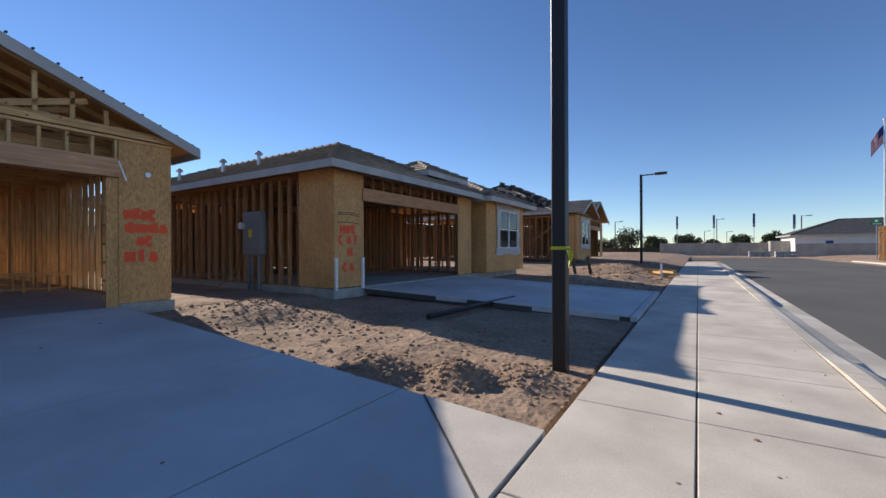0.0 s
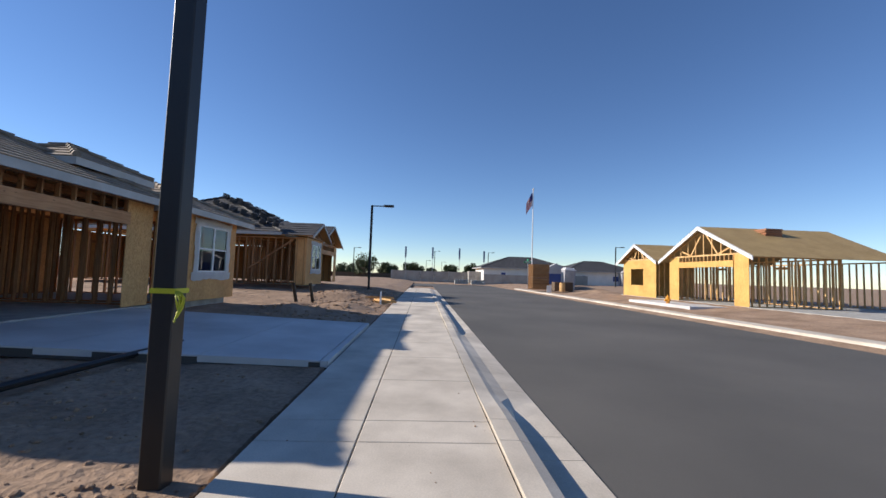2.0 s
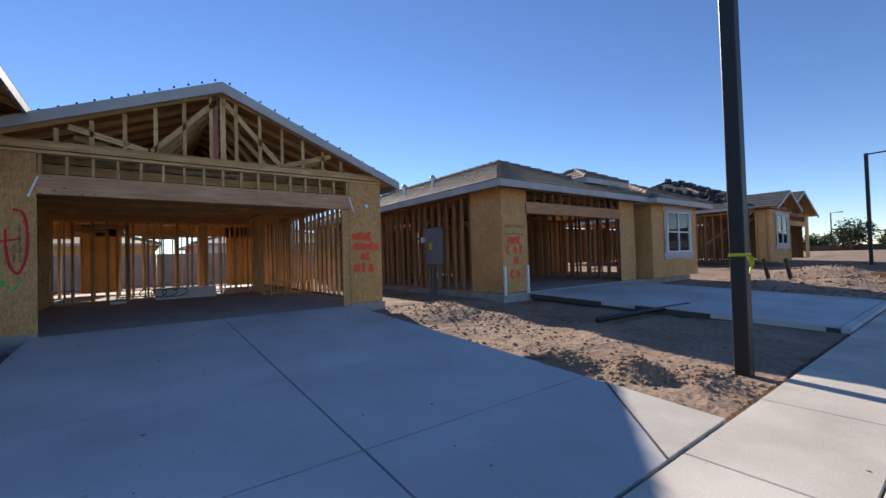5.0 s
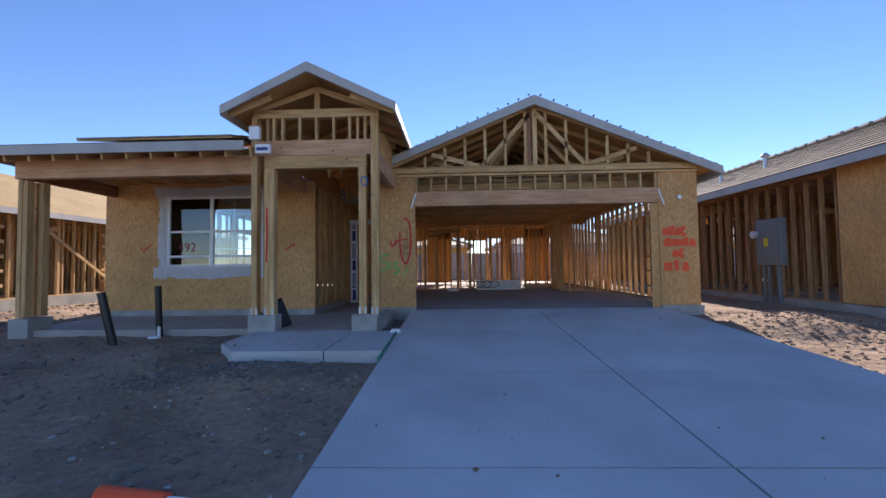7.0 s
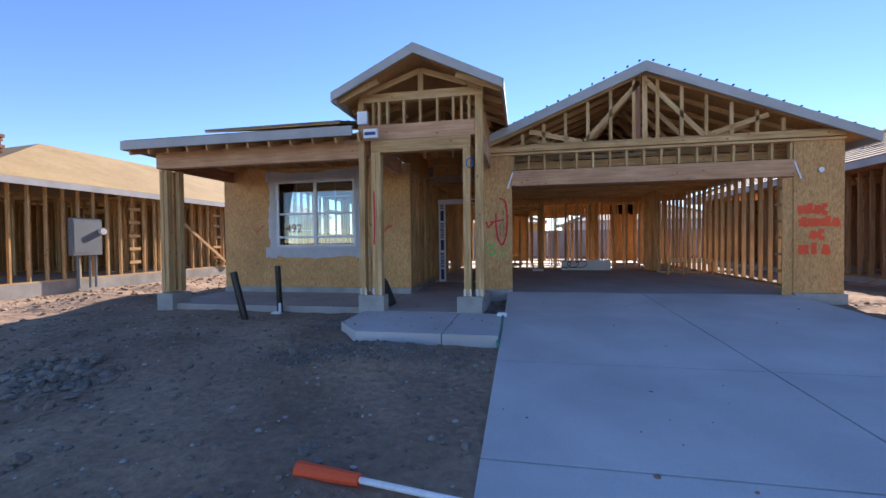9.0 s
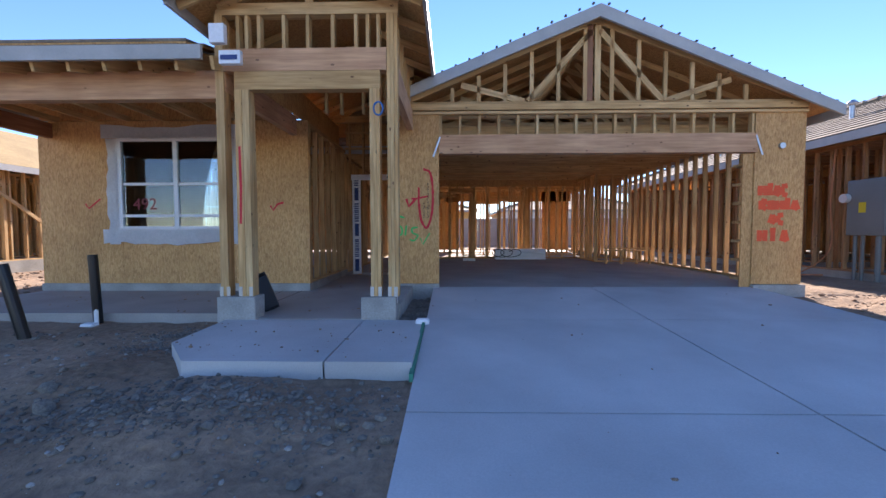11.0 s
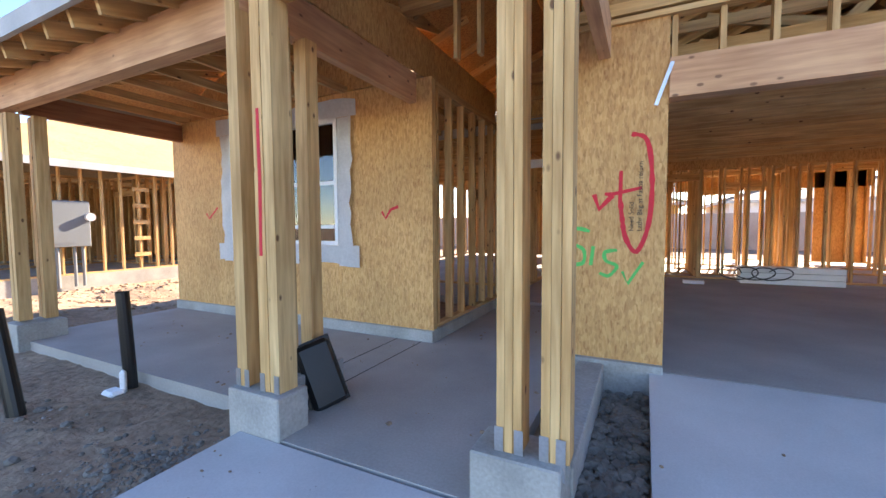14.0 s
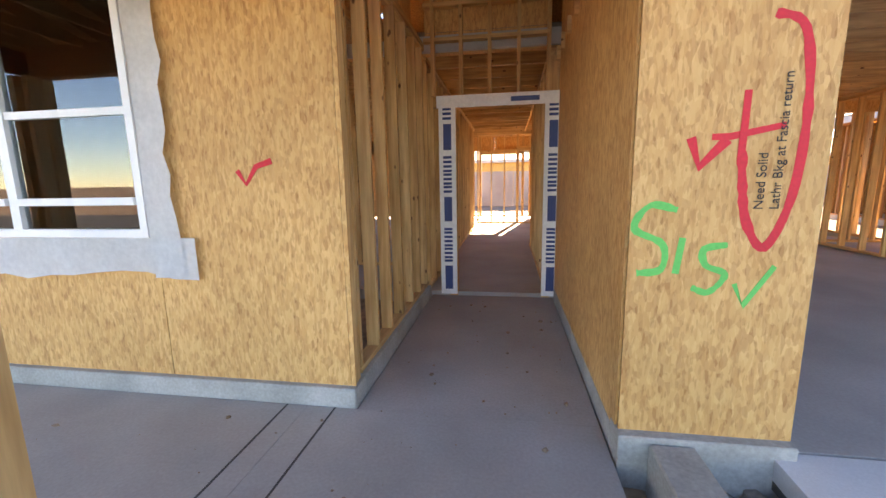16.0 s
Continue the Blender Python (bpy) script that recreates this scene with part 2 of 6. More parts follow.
def prism(bm, pts, thick):
    """A flat polygon given thickness along thick (a vector)."""
    a = [bm.verts.new(p) for p in pts]
    b = [bm.verts.new(Vector(p) + Vector(thick)) for p in pts]
    bm.faces.new(a)
    bm.faces.new(b[::-1])
    n = len(pts)
    for i in range(n):
        bm.faces.new((a[(i + 1) % n], a[i], b[i], b[(i + 1) % n]))


def boxes_each(name, rows, material, parent=None, label="", bevel=0.0, **tags):
    for r in rows:
        boxes(name, [r], material, parent, label, bevel, **tags)


def slab(name, pts, z_drop, material, parent=None, label="", **tags):
    bm = bmesh.new()
    prism(bm, pts, (0, 0, -z_drop))
    bmesh.ops.recalc_face_normals(bm, faces=bm.faces)
    return part(name, bm, material, parent, label, **tags)


def tube(bm, pts, r, seg=8, cap=True):
    rings = []
    for i, p in enumerate(pts):
        p = Vector(p)
        d = (Vector(pts[min(i + 1, len(pts) - 1)]) - Vector(pts[max(i - 1, 0)])).normalized()
        q = d.to_track_quat("Z", "Y")
        rr = r[i] if isinstance(r, (list, tuple)) else r
        rings.append([bm.verts.new(p + q @ Vector((rr * math.cos(2 * math.pi * k / seg), rr * math.sin(2 * math.pi * k / seg), 0))) for k in range(seg)])
    for a, b in zip(rings, rings[1:]):
        for k in range(seg):
            bm.faces.new((a[k], a[(k + 1) % seg], b[(k + 1) % seg], b[k]))
    if cap:
        bm.faces.new(rings[0][::-1])
        bm.faces.new(rings[-1])


MESHES = {}


def lumber(parent, p0, p1, w=0.038, d=0.089, name="stud", mat=None, face=(0, 1, 0)):
    """A bevelled board from p0 to p1; w is its thickness, d its depth along face. Boards of one size share a mesh."""
    mat = mat or M_LUMBER
    p0, p1 = Vector(p0), Vector(p1)
    L = round((p1 - p0).length, 2)
    key = (L, w, d, mat.name)
    if key not in MESHES:
        bm = bmesh.new()
        box(bm, -w / 2, -d / 2, 0, w / 2, d / 2, L)
        me = bpy.data.meshes.new(name)
        bm.to_mesh(me)
        bm.free()
        me.materials.append(mat)
        MESHES[key] = me
    ob = new(name, MESHES[key])
    z = (p1 - p0).normalized()
    y = Vector(face)
    y = (y - z * y.dot(z)).normalized()
    x = y.cross(z)
    m = Matrix((x, y, z)).transposed().to_4x4()
    m.translation = p0
    ob.matrix_basis = m
    if parent is not None:
        ob.parent = parent
        ob.matrix_parent_inverse = world_of(parent).inverted()
    return ob


def framed(parent, a, b, z0, z1, gap=0.4, skip=(), depth=0.089, top=2, block=True, mat=None):
    """A stud wall on the line a-b: sole plate, studs, two top plates; skip holds stretches (m from a) left open."""
    a, b = Vector((*a, 0)), Vector((*b, 0))
    L = (b - a).length
    u = (b - a) / L
    nrm = Vector((-u.y, u.x, 0))
    at = lambda s, z: a + u * s + Vector((0, 0, z))
    lumber(parent, at(0, z0 + 0.019), at(L, z0 + 0.019), 0.038, depth, "sole_plate", mat, nrm)
    for k in range(top):
        lumber(parent, at(0, z1 - 0.019 - 0.038 * k), at(L, z1 - 0.019 - 0.038 * k), 0.038, depth, "top_plate", mat, nrm)
    n = int(L / gap)
    for i in range(n + 1):
        s = min(0.02 + i * gap, L - 0.02) + random.uniform(-0.01, 0.01) * (0 < i < n)
        if any(p < s < q for p, q in skip):
            continue
        lumber(parent, at(s, z0 + 0.038), at(s, z1 - 0.038 * top), 0.038, depth, "stud", mat, nrm)
    for p, q in skip:
        for s in (p, q):
            lumber(parent, at(s, z0 + 0.038), at(s, z1 - 0.038 * top), 0.076, depth, "jamb_stud", mat, nrm)
        lumber(parent, at(p, 2.15), at(q, 2.15), 0.14, depth, "opening_header", mat, nrm)


def sheet(parent, x0, x1, y, z0, z1, t=0.012, mat=None, name="osb_panel", panel=1.22):
    """Boards in the plane of constant y, laid in panels with a 3 mm gap."""
    x = x0
    while x < x1 - 0.01:
        e = min(x + panel, x1)
        boxes(name, [(x + 0.0015, y - t / 2, z0, e - 0.0015, y + t / 2, z1)], mat or M_OSB, parent)
        x = e


def sheet_x(parent, x, y0, y1, z0, z1, t=0.012, mat=None, name="osb_panel", panel=1.22):
    y = y0
    while y < y1 - 0.01:
        e = min(y + panel, y1)
        boxes(name, [(x - t / 2, y + 0.0015, z0, x + t / 2, e - 0.0015, z1)], mat or M_OSB, parent)
        y = e


def roof_plane(parent, e0, e1, r1, r0, mat, course=0.34, name="tile_course", lift=0.03, deck=True):
    """A roof slope: eave from e0 to e1, top edge from r0 to r1, covered by lapped courses."""
    e0, e1, r0, r1 = map(Vector, (e0, e1, r0, r1))
    nrm = (e1 - e0).cross(r0 - e0).normalized() if (r0 - e0).length > 0.01 else (e1 - e0).cross(r1 - e0).normalized()
    if nrm.z < 0:
        nrm = -nrm
    if deck:
        bm = bmesh.new()
        pts = [e0, e1, r1] + ([r0] if (r0 - r1).length > 0.02 else [])
        prism(bm, pts, -nrm * 0.02)
        bmesh.ops.recalc_face_normals(bm, faces=bm.faces)
        part("roof_deck", bm, M_OSB, parent)
    if mat is None:
        return
    L = max((r0 - e0).dot((nrm.cross(e1 - e0)).normalized()), 0.3)
    n = max(int(L / course), 1)
    for i in range(n):
        s0, s1 = i / n, min((i + 1.12) / n, 1)
        a, b = e0.lerp(r0, s0), e1.lerp(r1, s0)
        c, d = e1.lerp(r1, s1), e0.lerp(r0, s1)
        bm = bmesh.new()
        th = nrm * lift
        v = [bm.verts.new(p) for p in (a + nrm * 0.004, b + nrm * 0.004, b + nrm * 0.004 + th, a + nrm * 0.004 + th, c + nrm * 0.008, d + nrm * 0.008)]
        bm.faces.new((v[0], v[1], v[2], v[3]))
        bm.faces.new((v[3], v[2], v[4], v[5]))
        bm.faces.new((v[0], v[3], v[5]))
        bm.faces.new((v[1], v[4], v[2]))
        part(name, bm, mat, parent)


def hip_roof(parent, x0, x1, y0, y1, z, pitch, mat, course=0.34, fascia=True, kinds="hh", fmat=None):
    """A hip roof over the rectangle at eave height z, with its ridge along the longer side; kinds: hip or gable at the low and high end."""
    w, d = x1 - x0, y1 - y0
    if d >= w:
        h = w / 2 * pitch
        xm = (x0 + x1) / 2
        a = (xm, y0 + (w / 2 if kinds[0] == "h" else 0), z + h)
        b = (xm, y1 - (w / 2 if kinds[1] == "h" else 0), z + h)
        roof_plane(parent, (x0, y1, z), (x0, y0, z), a, b, mat, course)
        roof_plane(parent, (x1, y0, z), (x1, y1, z), b, a, mat, course)
        if kinds[0] == "h":
            roof_plane(parent, (x0, y0, z), (x1, y0, z), a, a, mat, course)
        if kinds[1] == "h":
            roof_plane(parent, (x1, y1, z), (x0, y1, z), b, b, mat, course)
        hips = [((x0, y0, z), a), ((x1, y0, z), a), ((x0, y1, z), b), ((x1, y1, z), b), (a, b)]
    else:
        h = d / 2 * pitch
        ym = (y0 + y1) / 2
        a = (x0 + (d / 2 if kinds[0] == "h" else 0), ym, z + h)
        b = (x1 - (d / 2 if kinds[1] == "h" else 0), ym, z + h)
        roof_plane(parent, (x0, y0, z), (x1, y0, z), b, a, mat, course)
        roof_plane(parent, (x1, y1, z), (x0, y1, z), a, b, mat, course)
        if kinds[0] == "h":
            roof_plane(parent, (x0, y1, z), (x0, y0, z), a, a, mat, course)
        if kinds[1] == "h":
            roof_plane(parent, (x1, y0, z), (x1, y1, z), b, b, mat, course)
        hips = [((x0, y0, z), a), ((x1, y0, z), b), ((x0, y1, z), a), ((x1, y1, z), b), (a, b)]
    if mat is not None:
        for p, q in hips:
            p, q = Vector(p), Vector(q)
            if (q - p).length < 0.3:
                continue
            bm = bmesh.new()
            n = max(int((q - p).length / 0.38), 1)
            for i in range(n):
                s, e = p.lerp(q, i / n), p.lerp(q, (i + 1.1) / n)
                tube(bm, [s + Vector((0, 0, 0.05)), e + Vector((0, 0, 0.03))], [0.085, 0.065], 6)
            part("ridge_tiles", bm, mat, parent)
    if fascia:
        f = fmat or M_FASCIA
        for nm, r in (("fascia", (x0 - 0.02, y0 - 0.022, z - 0.17, x1 + 0.02, y0 + 0.018, z + 0.0)), ("fascia", (x0 - 0.02, y1 - 0.018, z - 0.17, x1 + 0.02, y1 + 0.022, z)),
                      ("fascia", (x0 - 0.022, y0 + 0.02, z - 0.17, x0 + 0.018, y1 - 0.02, z)), ("fascia", (x1 - 0.018, y0 + 0.02, z - 0.17, x1 + 0.022, y1 - 0.02, z))):
            boxes(nm, [r], f, parent)


def truss(parent, x0, x1, xm, y, z, rise, heel=0.0, webs=True, mat=None):
    """A gable truss in a plane of constant y: chords, king post and web."""
    lumber(parent, (x0, y, z + 0.045), (x1, y, z + 0.045), 0.089, 0.038, "bottom_chord", mat)
    for xe in (x0, x1):
        lumber(parent, (xe, y, z + 0.06), (xm, y, z + rise - 0.045), 0.089, 0.038, "top_chord", mat)
    if webs:
        h = lambda x: z + rise * (1 - abs(x - xm) / (abs(x1 - xm) if x > xm else abs(xm - x0))) - 0.09
        half = (x1 - x0) / 2
        for s in (-1, 1):
            a, b = xm + s * half * 0.33, xm + s * half * 0.66
            lumber(parent, (a, y, z + 0.09), (xm + s * 0.06, y, z + rise - 0.2), 0.089, 0.038, "truss_web", mat)
            lumber(parent, (a + s * 0.06, y, z + 0.09), (b, y, h(b)), 0.089, 0.038, "truss_web", mat)


def window_unit(parent_label, x0, x1, y, z0, z1, wrap=0.2, split=0.5, grid=True, facing=-1, group=""):
    """A twin sash window with vinyl frame, glass and white flashing wrap, set in a plane of constant y and looking towards -y."""
    w = empty("window", (x0 + x1) / 2, y, z0, parent_label, "window", group)
    f = 0.05
    o = y + facing * 0.03
    boxes("window_frame", [(x0, o - 0.03, z0, x0 + f, o + 0.05, z1), (x1 - f, o - 0.03, z0, x1, o + 0.05, z1), (x0 + f, o - 0.03, z0, x1 - f, o + 0.05, z0 + f), (x0 + f, o - 0.03, z1 - f, x1 - f, o + 0.05, z1)], M_WHITE, w)
    xm = (x0 + x1) / 2
    boxes("mullion", [(xm - 0.035, o - 0.025, z0 + f, xm + 0.035, o + 0.045, z1 - f)], M_WHITE, w)
    zm = z0 + (z1 - z0) * split
    for a, b in ((x0 + f, xm - 0.035), (xm + 0.035, x1 - f)):
        boxes("meeting_rail", [(a, o - 0.015, zm - 0.022, b, o + 0.035, zm + 0.022)], M_WHITE, w)
        boxes("pane", [(a, o + 0.004, z0 + f, b, o + 0.010, z1 - f)], M_GLASS, w)
        if grid:
            mid = (a + b) / 2
            for r in ((mid - 0.008, o + 0.012, z0 + f, mid + 0.008, o + 0.02, zm - 0.022), (mid - 0.008, o + 0.012, zm + 0.022, mid + 0.008, o + 0.02, z1 - f),
                      (a, o + 0.021, (z0 + zm) / 2 - 0.008, b, o + 0.028, (z0 + zm) / 2 + 0.008), (a, o + 0.021, (z1 + zm) / 2 - 0.008, b, o + 0.028, (z1 + zm) / 2 + 0.008)):
                boxes("glazing_bar", [r], M_WHITE, w)
    rng = random.Random(int(x0 * 100))

    def ragged(name, xa, xb, za, zb, vertical, skip_inner):
        bm = bmesh.new()
        n = 14
        rows = []
        for i in range(n + 1):
            s = i / n
            wob = rng.uniform(-0.02, 0.02) + 0.02 * math.sin(9 * s + x0)
            if vertical:
                z = za + (zb - za) * s
                p = ((xa + (wob if skip_inner < 0 else 0)), z), (xb + (wob if skip_inner > 0 else 0), z)
            else:
                x = xa + (xb - xa) * s
                p = (x, za + (wob if skip_inner < 0 else 0)), (x, zb + (wob if skip_inner > 0 else 0))
            q = o - 0.012 - rng.uniform(0, 0.012)
            rows.append([bm.verts.new((p[0][0], q, p[0][1])), bm.verts.new((p[1][0], q - rng.uniform(0, 0.01), p[1][1]))])
        for r0, r1 in zip(rows, rows[1:]):
            bm.faces.new((r0[0], r0[1], r1[1], r1[0]))
        bmesh.ops.solidify(bm, geom=bm.faces[:], thickness=0.003)
        part(name, bm, M_WRAP, w)

    ragged("wrap_side", x0 - wrap, x0 - 0.002, z0 - 0.25, z1, True, -1)
    ragged("wrap_side", x1 + 0.002, x1 + wrap, z0 - 0.25, z1, True, 1)
    ragged("wrap_head", x0 - wrap - 0.08, x1 + wrap + 0.08, z1 + 0.002, z1 + 0.2, False, 1)
    ragged("wrap_sill", x0 - wrap - 0.1, x1 + wrap + 0.1, z0 - 0.24, z0 - 0.002, False, -1)
    return w


def stroke(name, pts, w, mat, parent, axis="y", off=0.0):
    """A sprayed line: a thin raised strip that follows points of a wall that faces -y."""
    bm = bmesh.new()
    P = [Vector(p) for p in pts]
    rng = random.Random(len(pts) * 7 + int(w * 1000))
    rows = []
    for i, p in enumerate(P):
        d = (P[min(i + 1, len(P) - 1)] - P[max(i - 1, 0)]).normalized()
        n = Vector((-d.z, 0, d.x)) * (w * rng.uniform(0.75, 1.2) / 2)
        e = Vector((0, 0.0012, 0))
        rows.append([bm.verts.new(q) for q in (p + n, p - n, p - n + e, p + n + e)])
    for a, c in zip(rows, rows[1:]):
        for k in range(4):
            bm.faces.new((a[k], a[(k + 1) % 4], c[(k + 1) % 4], c[k]))
    bm.faces.new(rows[0])
    bm.faces.new(rows[-1][::-1])
    bmesh.ops.recalc_face_normals(bm, faces=bm.faces)
    return part(name, bm, mat, parent)


def smooth_pts(pts, n=6):
    out = []
    P = [Vector(p) for p in pts]
    for i in range(len(P) - 1):
        a, b, c, d = P[max(i - 1, 0)], P[i], P[i + 1], P[min(i + 2, len(P) - 1)]
        for k in range(n):
            t = k / n
            out.append(0.5 * ((2 * b) + (c - a) * t + (2 * a - 5 * b + 4 * c - d) * t * t + (3 * b - a - 3 * c + d) * t ** 3))
    out.append(P[-1])
    return out


# ---- the ground ----
def ground_z(x, y):
    """Lots at slab level fall to the pavement; the street lies lower; far lots rise a little."""
    if y > -7.05:
        z = -0.12 - 0.27 * min(max(-y / 7.0, 0), 1)
        if y < 0:
            z -= 0.02
        if x < 0.0 and y > -7:
            z = -0.20 - 0.17 * (min(max(-y, 0), 7) / 7.0) ** 2
    elif y > -21.2 and x < 75:
        z = -0.60
    else:
        z = -0.38 + 0.30 * min(max((-y - 21) / 4, 0), 1)
    if x > 20 and y > -7.05:
        z += 0.26 * min((x - 20) / 8, 1) * min((y + 7.05) / 2, 1)
    return z


def mound(x, y, cx, cy, r, h):
    d = math.hypot(x - cx, y - cy) / r
    return h * max(0.0, 1 - d * d) ** 2 if d < 1 else 0.0


MOUNDS = [(5.6, -5.95, 0.42, 0.20), (5.25, -5.2, 0.55, 0.17), (6.1, -1.6, 1.1, 0.22), (7.0, -2.6, 1.2, 0.10), (6.9, -0.9, 0.9, 0.16), (5.95, -6.5, 0.5, 0.1), (19.6, -5.4, 1.6, 0.28), (18.2, -3.8, 1.5, 0.16), (24.5, -4.4, 2.2, 0.3),
          (-1.4, -3.95, 0.9, 0.10), (-2.6, -3.3, 0.7, 0.07), (-4.6, -4.4, 1.3, 0.10), (-8.5, -1.0, 1.6, 0.2), (-9.5, 1.5, 1.2, 0.15), (48, -26, 3, 0.5), (41, -25, 2.4, 0.35), (7.2, -4.6, 1.2, 0.08)]


def dirt_z(x, y):
    z = ground_z(x, y)
    for m in MOUNDS:
        z += mound(x, y, *m)
    if y > -7.0 or y < -22.5 or x > 75:
        z += 0.035 * noise.noise(Vector((x * 1.1, y * 1.1, 0))) + 0.022 * noise.noise(Vector((x * 4, y * 4, 2))) + 0.012 * noise.noise(Vector((x * 11, y * 11, 5)))
    return z


def spaced(vals):
    out = []
    for a, b, s in vals:
        n = max(int(round((b - a) / s)), 1)
        out += [a + (b - a) * i / n for i in range(n)]
    return out + [vals[-1][1]]


def height_sheet(name, xs, ys, mat, label, zf):
    verts = [(x, y, zf(x, y)) for y in ys for x in xs]
    nx = len(xs)
    faces = [(j * nx + i, j * nx + i + 1, (j + 1) * nx + i + 1, (j + 1) * nx + i) for j in range(len(ys) - 1) for i in range(nx - 1)]
    me = bpy.data.meshes.new(name)
    me.from_pydata(verts, [], faces)
    me.materials.append(mat)
    return tagged(new(name, me), label, kind="structure")


height_sheet("ground", spaced([(-1500, -60, 240), (-60, -14, 4), (-14, -8, 0.25), (-8, 8.8, 0.07), (8.8, 30, 0.25), (30, 75, 1.5), (75, 76, 0.5), (76, 150, 8), (150, 1500, 225)]),
             spaced([(-1500, -90, 240), (-90, -30, 6), (-30, -21.4, 0.6), (-21.4, -21.2, 0.1), (-21.2, -7.15, 2.0), (-7.15, -7.05, 0.05), (-7.05, 1.6, 0.07), (1.6, 12, 0.6), (12, 60, 6), (60, 1500, 240)]),
             M_DIRT, "rough bare desert soil of building lots with clods and tyre marks", dirt_z)

# road, kerbs, pavement
WZ = -0.37
boxes("road", [(-80, -20.2, -0.75, 75, -9.95, -0.52)], M_ASPHALT, None, "dark grey asphalt street", kind="structure")
boxes("road", [(60, -80, -0.75, 75, -20.2, -0.524), (60, -9.95, -0.75, 75, 70, -0.524)], M_ASPHALT, None, "dark grey asphalt cross street", kind="structure")
JX = sorted([7.20 - 1.55 * i for i in range(16)] + [7.72 + 1.55 * i for i in range(26)])
pav = empty("pavement", 4, -8.1, WZ - 0.1, "pale concrete pavement with tooled joints and faint stains", kind="structure")
gut = empty("kerb", 4, -9.4, -0.6, "pale concrete kerb with a gutter strip along the asphalt", kind="structure")


def kerb_drop(x):
    """1 where the kerb stands full, 0 where it is lowered before a driveway."""
    full = ((5.9, 7.9), (15.0, 34), (-6.5, -2.5), (-20, -12))
    return max(min(max(min(x - (a - 0.9), (c + 0.9) - x) / 0.9, 0), 1) for a, c in full)

for a, b in zip(JX, JX[1:]):
    for y0, y1 in ((-7.93, -7.06), (-9.168, -7.942)):
        boxes("paving_slab", [(a + 0.006, y0, WZ - 0.1, b - 0.006, y1, WZ)], M_WALK, pav, bevel=0.006)
    bm = bmesh.new()
    rings = []
    for k in range(5):
        x = a + 0.004 + (b - a - 0.008) * k / 4
        f = kerb_drop(x)
        prof = [(-9.18, -0.62), (-9.18, WZ + 0.002 + 0.03 * f), (-9.36, WZ - 0.02 + 0.05 * f), (-9.44 - 0.02 * f, WZ - 0.05 + 0.05 * f), (-9.62 + 0.10 * f, WZ - 0.10 - 0.04 * f), (-9.94, -0.507), (-9.94, -0.62)]
        rings.append([bm.verts.new((x, y, z)) for y, z in prof])
    for r0, r1 in zip(rings, rings[1:]):
        for k in range(7):
            bm.faces.new((r0[k], r0[(k + 1) % 7], r1[(k + 1) % 7], r1[k]))
    bm.faces.new(rings[0])
    bm.faces.new(rings[-1][::-1])
    bmesh.ops.recalc_face_normals(bm, faces=bm.faces)
    part("kerb_length", bm, M_WALK, gut)
boxes("joint_bed", [(JX[0], -9.175, WZ - 0.12, JX[-1], -7.06, WZ - 0.012)], M_JOINT, pav)
far_side = empty("far_pavement", 4, -21, -0.6, "pale concrete kerb and pavement across the street", kind="structure")
for a in [i * 3.05 - 20 for i in range(25)]:
    boxes("paving_slab", [(a + 0.006, -22.3, -0.6, a + 3.044, -20.62, -0.36)], M_WALK, far_side, bevel=0.01)
    bm = bmesh.new()
    prism(bm, [(a + 0.005, y, z) for y, z in [(-20.61, -0.62), (-20.61, -0.365), (-20.5, -0.37), (-20.44, -0.50), (-20.18, -0.512), (-20.18, -0.62)]], (3.04, 0, 0))
    bmesh.ops.recalc_face_normals(bm, faces=bm.faces)
    part("kerb_length", bm, M_WALK, far_side)


def driveway(name, xl, xr, xm, y_front, wing, label, skew=0.0):
    """A sloping two-lane driveway: panels parted by one long and two cross joints, with a triangular wing at the pavement."""
    d = empty(name, (xl + xr) / 2, y_front - 3.5, -0.3, label, "driveway", kind="structure")
    zf = lambda y: -0.0525 * (y_front - y)
    ys = [y_front - 0.01, y_front - 1.9, y_front - 4.0, y_front - 5.75, -7.04]
    for ya, yb in zip(ys, ys[1:]):
        for xa, xb in ((xl, xm), (xm, xr)):
            g = 0.009
            sa, sb = skew * (y_front - ya), skew * (y_front - yb)
            slab("driveway_panel", [(xa + g + sb, yb + g, zf(yb)), (xb - g + sb, yb + g, zf(yb)), (xb - g + sa, ya - g, zf(ya)), (xa + g + sa, ya - g, zf(ya))], 0.1, M_DRIVE, d)
    sk = skew * (y_front + 7.03)
    slab("joint_bed", [(xl + 0.01 + sk, -7.03, zf(-7.03) - 0.025), (xr - 0.01 + sk, -7.03, zf(-7.03) - 0.025), (xr - 0.01, y_front - 0.02, -0.025), (xl + 0.01, y_front - 0.02, -0.025)], 0.12, M_JOINT, d)
    if wing:
        slab("driveway_wing", [(xr - 0.98, -7.03, zf(-7.03) + 0.004), (xr - 0.01, -7.03, zf(-7.03) + 0.004), (xr - 0.01, -6.0, zf(-6.0) + 0.004)], 0.1, M_WALK, d)
        p0, p1 = Vector((xr - 1.0, -7.03, zf(-7.03) + 0.008)), Vector((xr, -5.99, zf(-5.99) + 0.008))
        n = Vector((0.707, -0.707, 0)) * 0.008
        slab("joint_line", [p0 - n, p0 + n, p1 + n, p1 - n], 0.006, M_JOINT, d)
    return d


FZ = -0.10
drive_own = driveway("driveway", -0.1, 4.93, 2.4, 0.0, True, "blue-grey broomed concrete driveway before the garage with dark joints")


